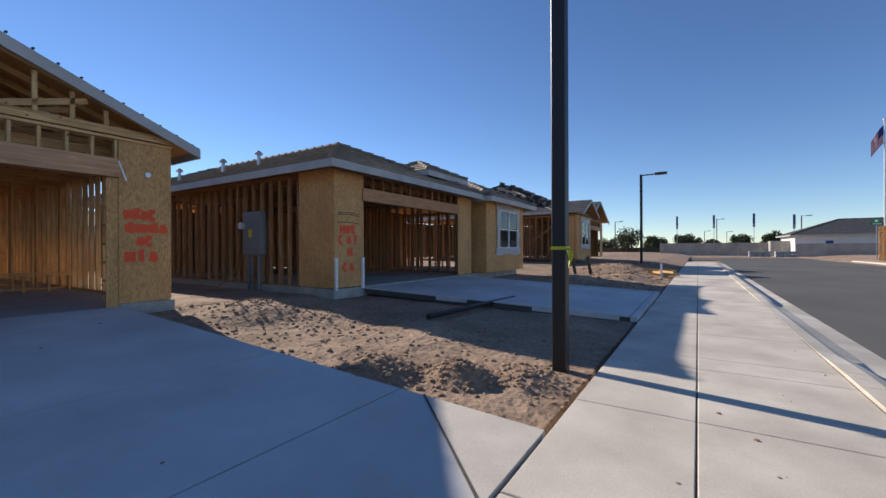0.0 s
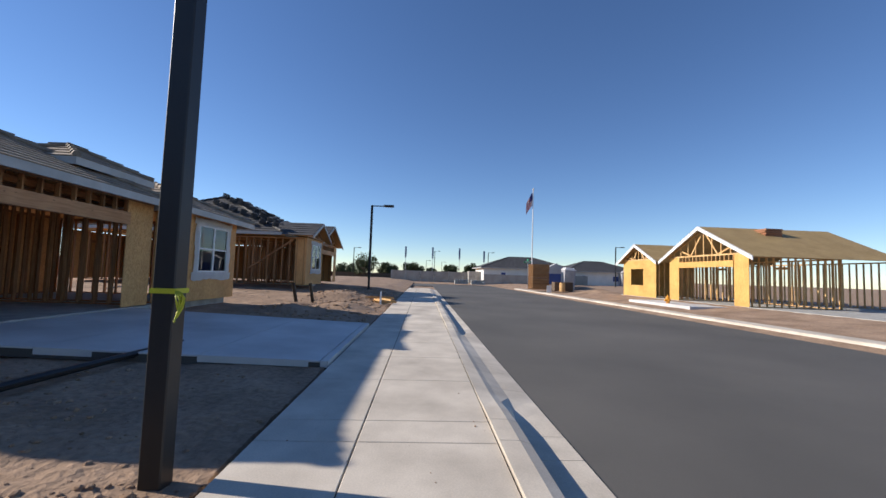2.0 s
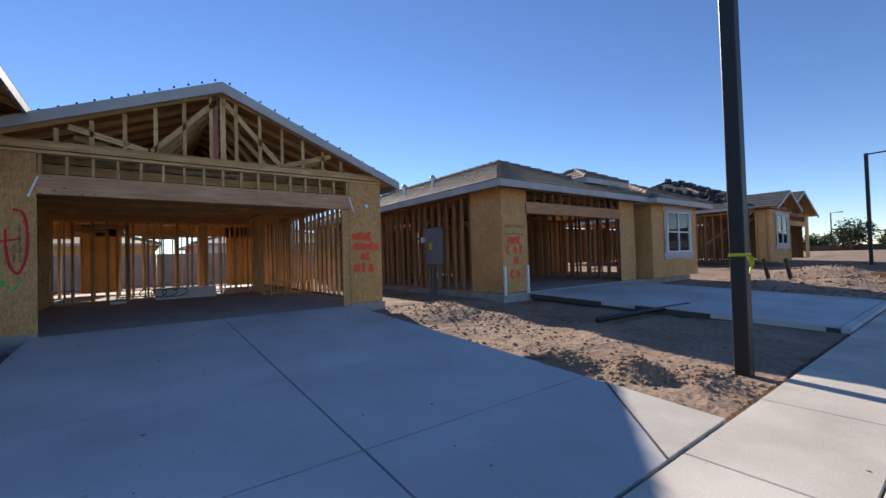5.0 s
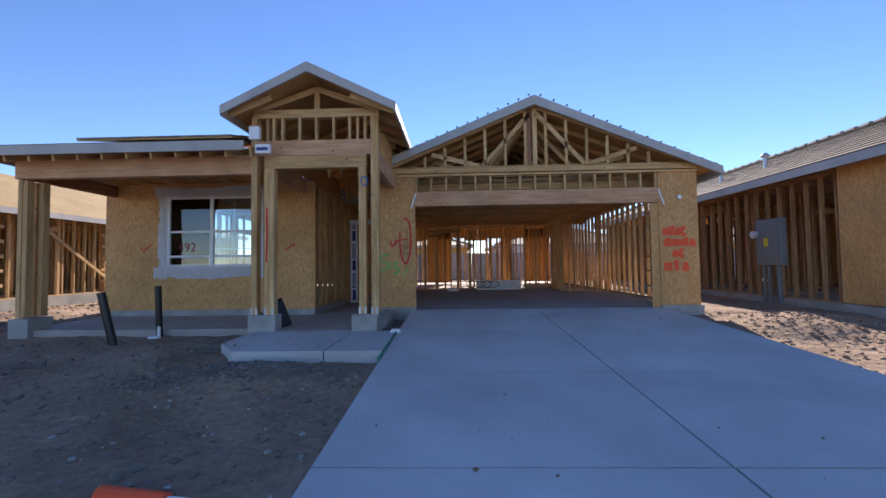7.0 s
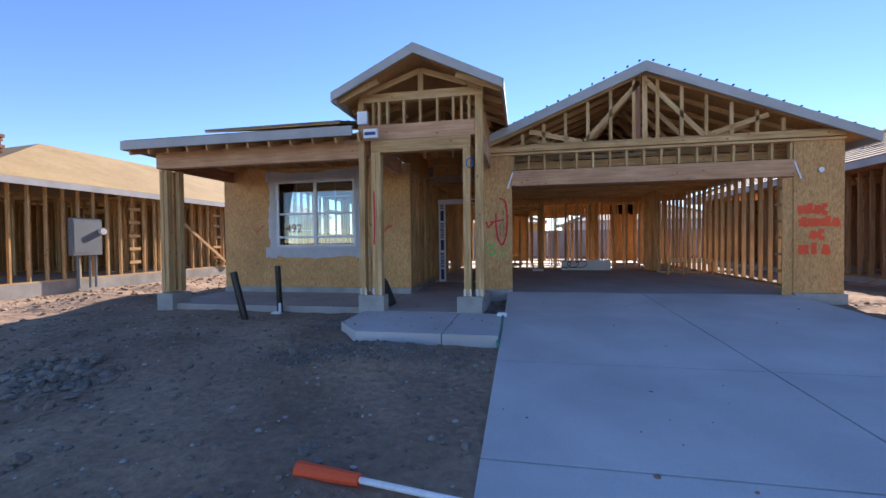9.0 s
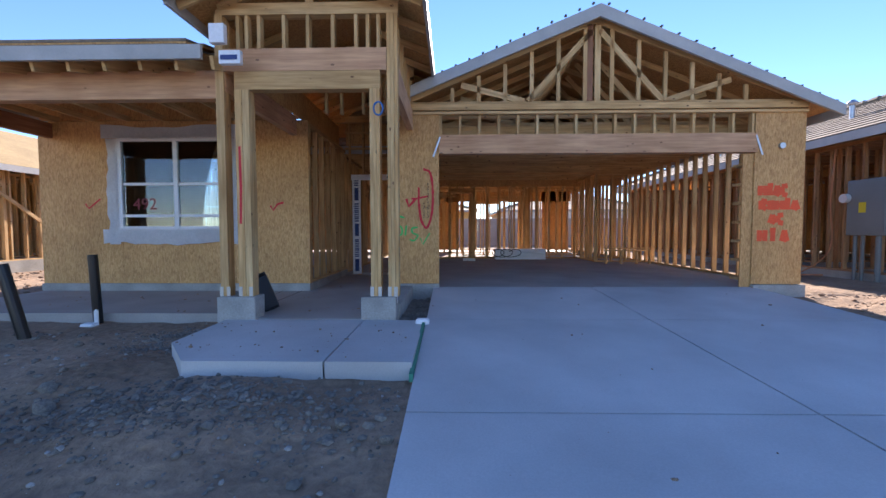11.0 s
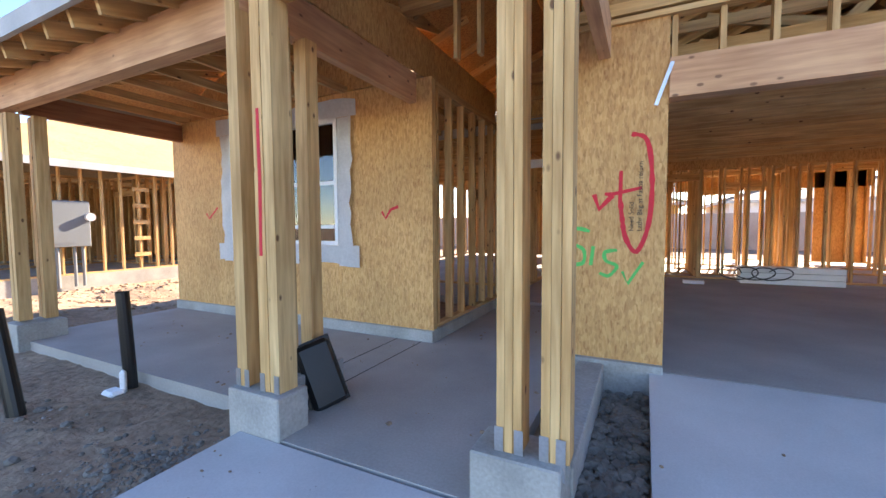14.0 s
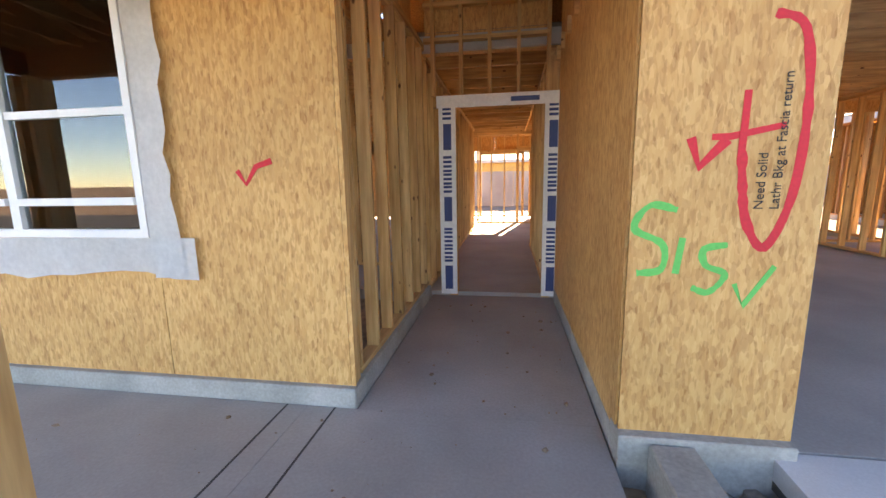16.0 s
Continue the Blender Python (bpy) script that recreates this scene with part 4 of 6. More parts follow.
# the far house is drafted at its lot and then set down with its slab at the rising ground
H3_DX, H3_DZ = -2.4, 0.22
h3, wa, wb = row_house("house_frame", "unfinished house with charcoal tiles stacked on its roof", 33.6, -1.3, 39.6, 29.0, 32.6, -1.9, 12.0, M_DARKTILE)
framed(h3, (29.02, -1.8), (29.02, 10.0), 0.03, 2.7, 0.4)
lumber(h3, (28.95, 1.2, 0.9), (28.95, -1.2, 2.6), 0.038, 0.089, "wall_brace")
w3 = window_unit("white sash window with white wrap, below the stacked roof tiles", wa, wb, -1.9, 0.93, 2.42, group="windows of the row")
hip_roof(h3, 28.55, 40.0, -0.6, 11.0, 2.95, 0.48, M_DARKTILE, 0.36)
sheet(h3, 29.0, 39.6, 10.75, 0.05, 2.7)
sheet_x(h3, 39.55, -1.0, 10.6, 0.05, 2.7)
for xa, xb, ya in ((28.55, 33.0, -2.35), (33.2, 40.0, -1.75)):
    xm, zr = (xa + xb) / 2, 2.80 + (xb - xa) / 2 * 0.42
    roof_plane(h3, (xa, 3.0, 2.8), (xa, ya, 2.8), (xm, ya, zr), (xm, 3.0, zr), M_DARKTILE, 0.36)
    roof_plane(h3, (xb, ya, 2.8), (xb, 3.0, 2.8), (xm, 3.0, zr), (xm, ya, zr), M_DARKTILE, 0.36)
    truss(h3, xa + 0.45, xb - 0.45, xm, ya + 0.45, 2.78, zr - 3.0)
    for xe in (xa, xb):
        bm = bmesh.new()
        prism(bm, [(xe, ya - 0.04, 2.80), (xm, ya - 0.04, zr), (xm, ya - 0.04, zr - 0.16), (xe, ya - 0.04, 2.64)], (0, 0.04, 0))
        bmesh.ops.recalc_face_normals(bm, faces=bm.faces)
        part("barge_board", bm, M_FASCIA, h3)
M_LUMBER = M_PINE
for o in (h3, w3):
    o.matrix_basis = Matrix.Translation((H3_DX, 0, H3_DZ)) @ o.matrix_basis
rng = random.Random(5)
stack_group = "tile stacks on the roof"
stack0 = None
for j in range(7):
    for i in range(9):
        y = 0.0 + j * 0.85
        x = 29.2 + i * 1.15 + rng.uniform(-0.2, 0.2) + (j % 2) * 0.4
        z = 2.95 + 0.48 * min(x - 28.55, y + 0.6, 40 - x, 11 - y)
        if stack0 is None:
            stack0 = empty("tile_stack", 0, 0, 0, "stack of charcoal concrete roof tiles on the roof slope", "roof tiles", stack_group)
            for k in range(6):
                boxes_each("tile", [(-0.2, -0.17, k * 0.055, 0.2, 0.17, k * 0.055 + 0.045)], M_DARKTILE, stack0, bevel=0.01)
            st = stack0
        else:
            st = copy_thing(stack0, pose(0, 0, 0))
        st.matrix_basis = pose(x + H3_DX, y, z + 0.05 + H3_DZ, rng.uniform(12, 22), rng.uniform(-14, 0), rng.uniform(-25, 25))


# the house on the near left
def near_left():
    h = empty("house_frame", -15, 5, 0, "unfinished house with bare studs and a sunlit strand board roof", "house", "houses along the street")
    X, Y0 = -11.4, -1.39
    boxes("stem_wall", [(X - 7, Y0, -0.4, X, 14, 0.12)], M_STEM, h)
    framed(h, (X - 0.05, Y0 + 0.1), (X - 0.05, 14), 0.12, 2.62, 0.38, skip=((4.4, 5.2),))
    framed(h, (X - 7, Y0 + 0.05), (X, Y0 + 0.05), 0.12, 2.62, 0.4, skip=((1.5, 3.0),))
    framed(h, (X - 7, 6.0), (X - 0.1, 6.0), 0.12, 2.62, 0.4)
    framed(h, (X - 3.2, Y0 + 0.2), (X - 3.2, 13), 0.12, 2.62, 0.4)
    framed(h, (X - 7, 13.9), (X, 13.9), 0.12, 2.62, 0.4)
    sheet(h, X - 1.0, X, Y0 - 0.006, 0.12, 2.62)
    sheet_x(h, X - 7.0, Y0 + 0.1, 14, 0.12, 2.62)
    sheet(h, X - 7, X, 14.0, 0.12, 2.62)
    framed(h, (X - 6.9, 3.0), (X - 0.1, 3.0), 0.12, 2.62, 0.4, skip=((4.0, 5.0),))
    framed(h, (X - 6.9, 9.5), (X - 0.1, 9.5), 0.12, 2.62, 0.4)
    framed(h, (X - 5.2, Y0 + 0.2), (X - 5.2, 13), 0.12, 2.62, 0.4)
    framed(h, (X - 1.5, 3.1), (X - 1.5, 9.4), 0.12, 2.62, 0.4)
    lumber(h, (X + 0.06, 6.2, 0.15), (X + 0.06, 2.9, 2.5), 0.038, 0.089, "wall_brace")
    for k in range(5):
        lumber(h, (X + 0.0, 2.0 + k * 0.001, 0.5 + k * 0.4), (X, 2.36, 0.5 + k * 0.4), 0.038, 0.089, "fire_block", face=(0, 0, 1))
        lumber(h, (X + 0.0, 5.4 + k * 0.001, 0.5 + k * 0.4), (X, 5.76, 0.5 + k * 0.4), 0.038, 0.089, "fire_block", face=(0, 0, 1))
    x0, x1, y0, y1, z = X - 8, X + 0.42, Y0 - 0.45, 14.5, 2.60
    ridge = ((x0 + x1) / 2, y0 + 4.2, z + 1.75), ((x0 + x1) / 2, y1 - 4.2, z + 1.75)
    rng = random.Random(2)
    for nm, pts in (("roof_slope", [(x1, y0, z), (x1, y1, z), ridge[1], ridge[0]]), ("roof_slope", [(x0, y0, z), (x1, y0, z), ridge[0]]), ("roof_slope", [(x0, y1, z), (x0, y0, z), ridge[0], ridge[1]]), ("roof_slope", [(x1, y1, z), (x0, y1, z), ridge[1]])):
        bm = bmesh.new()
        prism(bm, pts, (0, 0, -0.016))
        bmesh.ops.recalc_face_normals(bm, faces=bm.faces)
        part(nm, bm, M_OSB_ROOF, h)
    for r in ((x1 - 0.02, y0, z - 0.17, x1 + 0.02, y1, z - 0.01), (x0, y0 - 0.04, z - 0.17, x1, y0, z - 0.01)):
        boxes("fascia", [r], M_FASCIA, h, "pale primed fascia")
    for k in range(20):
        lumber(h, (x1 - 0.03, y0 + 0.4 + k * 0.7, z - 0.06), (x1 - 1.0, y0 + 0.4 + k * 0.7, z + 0.25), 0.038, 0.089, "rafter_tail", face=(0, 0, 1))
    return h


near_left()
st = empty("lumber_stack", -15, 0.3, 3.6, "stack of reddish boards lying on the strand board roof", "lumber")
for k in range(6):
    for q in range(3):
        lumber(st, (-15.9 + 0.05 * (k % 2), 0.0 + q * 0.3, 3.62 + k * 0.1), (-14.2 + 0.07 * (k % 3), 0.0 + q * 0.3, 3.62 + k * 0.1), 0.09, 0.28, "board", M_REDFIR, (0, 1, 0))
st = empty("lumber_stack", 25, -29, 4, "stack of reddish boards on the roof across the street", "lumber")
for k in range(7):
    lumber(st, (25.8, -28.6 + 0.05 * (k % 2), 3.6 + k * 0.12), (29.0 + 0.1 * (k % 2), -28.6, 3.6 + k * 0.12), 0.1, 1.0, "board", M_REDFIR, (0, 1, 0))


for i, (xa, xb) in enumerate(((-12, 2), (5, 18), (22, 36))):
    h = empty("rear_house", (xa + xb) / 2, 34, 0, "house of the next row with sheathed walls and a hip roof", "house", "rear houses")
    boxes("wall", [(xa, 30, -0.3, xb, 42, 2.6)], M_STUCCO if i == 1 else M_OSB_Y, h)
    hip_roof(h, xa - 0.5, xb + 0.5, 29.5, 42.5, 2.7, 0.33, M_OSB_ROOF if i != 1 else M_TILE, 2.2)
rear = empty("rear_wall", 5, 21, 0, "grey block wall between the back yards", "wall")
for i in range(24):
    boxes("wall_panel", [(-25 + i * 3.0, 20.9, -0.3, -22.02 + i * 3.0, 21.1, 1.7)], M_BLOCK, rear)


# ---- street furniture ----
def square_pole():
    p = empty("lamp_post", 6.54, -6.68, -0.37, "dark square steel lamp post with yellow tape, beside the pavement", "street light", "street lights")
    boxes("pole", [(6.465, -6.755, -0.5, 6.615, -6.605, 7.6)], M_BLACK, p, bevel=0.008)
    boxes("tape_band", [(6.455, -6.765, 0.90, 6.625, -6.595, 0.935)], M_TAPE, p, "yellow tape")
    for i in range(9):
        a = i * 0.9
        bm = bmesh.new()
        tube(bm, smooth_pts([(6.47, -6.76, 0.92), (6.44 - 0.02 * math.cos(a), -6.80 - 0.02 * (i % 3), 0.86 + 0.03 * math.sin(a * 2)), (6.42 + 0.03 * math.cos(a), -6.81, 0.75 + 0.04 * math.cos(a))], 3), 0.006, 4)
        part("tape_end", bm, M_TAPE, p)
    boxes("arm", [(6.50, -8.0, 7.5, 6.58, -6.76, 7.56)], M_BLACK, p)
    boxes("lamp_head", [(6.41, -8.7, 7.46, 6.67, -8.0, 7.58)], M_BLACK, p, bevel=0.02)


square_pole()


def street_lamp(x, y, z, hgt, dx, dy, label):
    p = empty("street_lamp", x, y, z, label, "street light", "street lights")
    boxes("pole", [(x - 0.075, y - 0.075, z - 0.1, x + 0.075, y + 0.075, z + hgt)], M_BLACK, p)
    u = Vector((dx, dy, 0)).normalized()
    bm = bmesh.new()
    tube(bm, [(x, y, z + hgt - 0.05), (x + u.x * 0.9, y + u.y * 0.9, z + hgt - 0.03)], 0.04, 6)
    part("arm", bm, M_BLACK, p)
    c = Vector((x, y, 0)) + u * 1.15
    boxes("lamp_head", [(c.x - (0.35 if abs(u.x) > 0.5 else 0.16), c.y - (0.35 if abs(u.y) > 0.5 else 0.16), z + hgt - 0.09, c.x + (0.35 if abs(u.x) > 0.5 else 0.16), c.y + (0.35 if abs(u.y) > 0.5 else 0.16), z + hgt + 0.05)], M_BLACK, p, bevel=0.02)
    return p


def fz(u, d, v=None):
    """Where a far thing stands: along the way u (right over ahead) at the depth d."""
    return 1.24 + d, -8.43 - u * d + 0.022 * d


street_lamp(31.6, -4.80, -0.10, 5.85, 0, -1, "tall dark steel street lamp with a box head beside the pavement")
for u, d, hg in ((-0.143, 90, 6.5), (0.492, 70, 6.9), (0.03, 140, 6), (0.05, 110, 7.5), (0.18, 100, 7), (0.068, 150, 6)):
    x, y = fz(u, d)
    street_lamp(x, y, -0.1, hg, 0, -1, "distant dark street lamp")

# block wall far ahead, in panels between pilasters
wall = empty("boundary_wall", 86, -11, -0.2, "long pale grey concrete block wall with darker posts, at the end of the street", "wall")
yy = -2.2
for i in range(14):
    boxes("wall_panel", [(86.0, yy - 2.7, -0.5, 86.15, yy - 0.18, 1.75)], M_BLOCK, wall)
    boxes("pilaster", [(85.92, yy - 0.17, -0.5, 86.24, yy + 0.17, 1.85)], M_STEM, wall)
    boxes("wall_cap", [(85.98, yy - 2.7, 1.752, 86.17, yy - 0.18, 1.80)], M_STEM, wall)
    yy -= 2.9
boxes("corner_block", [(83.5, -20.2, -0.4, 86.0, -17.6, 2.0)], M_STEM, wall)
low = empty("low_wall", 98, 12, -0.2, "low brown block wall along the far lots", "wall")
for i in range(12):
    boxes("wall_panel", [(97, -2 + i * 3.0, -0.4, 97.2, 0.98 + i * 3.0, 1.1)], M_BARK, low)

# trees far off


def tree(x, y, z, hgt, r, seed, label):
    rng = random.Random(seed)
    t = empty("tree", x, y, z, label, "tree", "trees beyond the wall")
    bm = bmesh.new()
    tube(bm, [(x, y, z - 0.2), (x + 0.1, y, z + hgt * 0.3), (x, y + 0.1, z + hgt * 0.55)], [0.22, 0.16, 0.1], 7)
    part("trunk", bm, M_BARK, t)
    for k in range(6):
        a = k * 1.05 + rng.random()
        bm = bmesh.new()
        tube(bm, [(x, y, z + hgt * 0.35), (x + math.cos(a) * r * 0.5, y + math.sin(a) * r * 0.5, z + hgt * 0.6), (x + math.cos(a) * r * 0.8, y + math.sin(a) * r * 0.8, z + hgt * 0.75)], [0.1, 0.06, 0.02], 5)
        part("limb", bm, M_BARK, t)
    verts, faces = [], []
    lobes = [(rng.uniform(-0.6, 0.6) * r, rng.uniform(-0.6, 0.6) * r, hgt * rng.uniform(0.42, 0.85), r * rng.uniform(0.3, 0.5)) for _ in range(14)]
    for i in range(2600):
        lx, ly, lz, lr = lobes[i % len(lobes)]
        v = Vector((rng.gauss(0, 1), rng.gauss(0, 1), rng.gauss(0, 1))).normalized() * lr * rng.uniform(0.55, 1.1)
        c = Vector((x + lx, y + ly, z + lz)) + v
        s = rng.uniform(0.10, 0.22)
        a, b = Vector((rng.gauss(0, 1), rng.gauss(0, 1), rng.gauss(0, 1))).normalized() * s, Vector((rng.gauss(0, 1), rng.gauss(0, 1), rng.gauss(0, 1))).normalized() * s
        n = len(verts)
        verts += [c - a, c + b, c + a, c - b]
        faces.append((n, n + 1, n + 2, n + 3))
    me = bpy.data.meshes.new("crown")
    me.from_pydata(verts, [], faces)
    me.materials.append(M_LEAF)
    ob = new("crown", me)
    ob.parent = t
    ob.matrix_parent_inverse = world_of(t).inverted()


for i, (u, d, hg, r) in enumerate(((-0.118, 95, 4.8, 3.4), (-0.072, 105, 3.6, 2.2), (-0.055, 110, 3.2, 2.4), (-0.006, 110, 4.0, 2.4), (0.012, 115, 3.2, 1.8), (0.09, 110, 3.8, 2.2), (0.138, 105, 4.2, 2.3), (0.042, 110, 3.0, 1.7), (-0.16, 110, 3.0, 3.0))):
    x, y = fz(u, d)
    tree(x, y, -0.1, hg, r, i, "dusty green broad tree beyond the wall")


# finished houses
def far_house(x0, x1, y0, y1, z, hw, pitch, wallmat, label, gables=()):
    h = empty("far_house", (x0 + x1) / 2, (y0 + y1) / 2, z, label, "house", "finished houses")
    boxes("wall", [(x0, y0, z - 0.3, x1, y1, z + hw)], wallmat, h)
    hip_roof(h, x0 - 0.6, x1 + 0.6, y0 - 0.6, y1 + 0.6, z + hw + 0.12, pitch, M_DARKTILE, 0.6, fmat=M_FASCIA)
    for yw, w in ((y0 + (y1 - y0) * 0.3, 1.4), (y0 + (y1 - y0) * 0.75, 1.0)):
        boxes("window_frame", [(x0 - 0.05, yw, z + 1.0, x0 - 0.01, yw + w, z + 2.2)], M_WHITE, h)
        boxes("pane", [(x0 - 0.07, yw + 0.08, z + 1.08, x0 - 0.052, yw + w - 0.08, z + 2.12)], M_NAVY, h)
    for ga, gb in gables:
        bm = bmesh.new()
        prism(bm, [(x0 - 1.5, ga, z + hw), (x0 - 1.5, gb, z + hw), (x0 - 1.5, (ga + gb) / 2, z + hw + (gb - ga) * 0.25)], (1.5, 0, 0))
        bmesh.ops.recalc_face_normals(bm, faces=bm.faces)
        part("gable", bm, M_STUCCOG, h)
        boxes("wing_wall", [(x0 - 1.5, ga + 0.2, z - 0.3, x0 - 0.01, gb - 0.2, z + hw)], M_STUCCOG, h)
        boxes("wing_opening", [(x0 - 1.53, ga + 0.8, z, x0 - 1.51, gb - 0.8, z + 2.2)], M_NAVY, h)
    return h


far_house(80, 92, -37, -20, -0.2, 2.9, 0.36, M_STUCCO, "finished white stucco house with a charcoal tile hip roof", ((-36, -31),))
far_house(88, 100, -55, -39, -0.2, 2.9, 0.36, M_STUCCO, "finished white house with dark trim and a charcoal hip roof", ((-54.5, -50),))
boxes("garden_wall", [(78, -29, -0.4, 78.2, -19.8, 1.5)], M_BLOCK, None, "pale block garden wall beside the finished house", category="wall")


# the framed house across the street
def opposite():
    h = empty("house_frame", 30, -31, 0, "sunlit yellow strand board house with white barge boards", "house", "houses along the street")
    Y, z = -25.2, -0.05
    boxes("floor_slab", [(17, -36, -0.4, 37, Y, z)], M_STEM, h)
    for a, b, z0, z1 in ((35.4, 36.6, 0, 2.75), (31.9, 33.6, 0, 2.75), (33.6, 35.4, 0, 0.85), (33.6, 35.4, 2.1, 2.75), (29.3, 30.3, 0, 2.75), (23.6, 24.6, 0, 2.75)):
        sheet(h, a, b, Y, z + z0, z + z1, mat=M_OSB_Y)
    sheet_x(h, 36.6, -31, Y, z, z + 2.75, mat=M_OSB_Y)
    for a, b in ((31.8, 36.7), (23.4, 30.5)):
        xm, rise = (a + b) / 2, (b - a) / 2 * 0.48
        truss(h, a + 0.1, b - 0.1, xm, Y, z + 2.75, rise)
        for k in range(9):
            x = a + (b - a) * (k + 1) / 10
            zt = z + 2.75 + rise * (1 - abs(x - xm) / ((b - a) / 2)) - 0.05
            lumber(h, (x, Y, z + 2.8), (x, Y, zt), 0.06, 0.04, "gable_stud")
        for xe in (a - 0.5, b + 0.5):
            ze = z + 2.72 - 0.22
            bm = bmesh.new()
            prism(bm, [(xe, Y + 0.4, ze + 0.1), (xm, Y + 0.4, z + 2.85 + rise), (xm, Y + 0.4, z + 2.62 + rise), (xe, Y + 0.4, ze - 0.12)], (0, -0.05, 0))
            bmesh.ops.recalc_face_normals(bm, faces=bm.faces)
            part("barge_board", bm, M_WHITE, h)
            q = [(xe, Y + 0.4, ze + 0.08), (xm, Y + 0.4, z + 2.83 + rise), (xm, -33, z + 2.83 + rise), (xe, -33, ze + 0.08)]
            bm = bmesh.new()
            prism(bm, q, (0, 0, -0.02))
            bmesh.ops.recalc_face_normals(bm, faces=bm.faces)
            part("roof_slope", bm, M_OSB_ROOF, h)
    boxes("garage_header", [(24.6, Y - 0.05, z + 2.1, 29.3, Y + 0.06, z + 2.45)], M_OSB_Y, h)
    for k in range(15):
        lumber(h, (24.6 + k * 0.33, Y, z + 2.45), (24.6 + k * 0.33, Y, z + 2.75), 0.04, 0.09, "cripple_stud")
    framed(h, (23.6, Y - 5), (36.4, Y - 5), z, 2.6, 0.4, skip=((3, 4), (8, 9)))
    framed(h, (31.9, Y - 0.2), (31.9, Y - 5), z, 2.6, 0.4)
    framed(h, (29.9, Y - 0.2), (29.9, Y - 5), z, 2.6, 0.4)
    framed(h, (23.7, Y - 0.2), (23.7, Y - 5), z, 2.6, 0.4)
    framed(h, (23.6, Y - 9), (36.4, Y - 9), z, 2.6, 0.4)


opposite()
boxes("driveway_far", [(24, -25.1, -0.5, 30.2, -22.32, -0.12)], M_DRIVE, None, "pale concrete driveway across the street", kind="structure")


def hydrant(x, y, z):
    h = empty("fire_hydrant", x, y, z, "yellow cast iron fire hydrant on the verge across the street", "fire hydrant")
    prof = [(0, 0.13), (0.03, 0.15), (0.06, 0.15), (0.07, 0.10), (0.42, 0.10), (0.44, 0.14), (0.48, 0.14), (0.5, 0.11), (0.6, 0.10), (0.66, 0.06), (0.68, 0.03), (0.75, 0.03)]
    bm = bmesh.new()
    tube(bm, [(x, y, z + a + 0.0005 * i) for i, (a, _) in enumerate(prof)], [r for _, r in prof], 12)
    part("barrel", bm, M_YELLOW, h)
    for dx, dy in ((-1, 0), (1, 0), (0, 1)):
        bm = bmesh.new()
        tube(bm, [(x + dx * 0.08, y + dy * 0.08, z + 0.40), (x + dx * 0.19, y + dy * 0.19, z + 0.40)], 0.055, 8)
        part("outlet_cap", bm, M_YELLOW, h)


hydrant(26.5, -22.7, -0.36)


def pallets(x, y, z, n):
    p = empty("pallet_stack", x, y, z, "tall stack of brown wooden pallets at the street corner", "pallets")
    rng = random.Random(9)
    for k in range(n):
        o = rng.uniform(-0.05, 0.05)
        zz = z + k * 0.142
        boxes("pallet", [(x - 0.9 + o, y - 0.9, zz + 0.11, x + 0.9 + o, y + 0.9, zz + 0.13), (x - 0.9 + o, y - 0.9, zz, x + 0.9 + o, y + 0.9, zz + 0.02)] + [(x - 0.9 + o + i * 0.84, y - 0.9, zz + 0.02, x - 0.8 + o + i * 0.84, y + 0.9, zz + 0.11) for i in range(3)], M_PALLET, p)


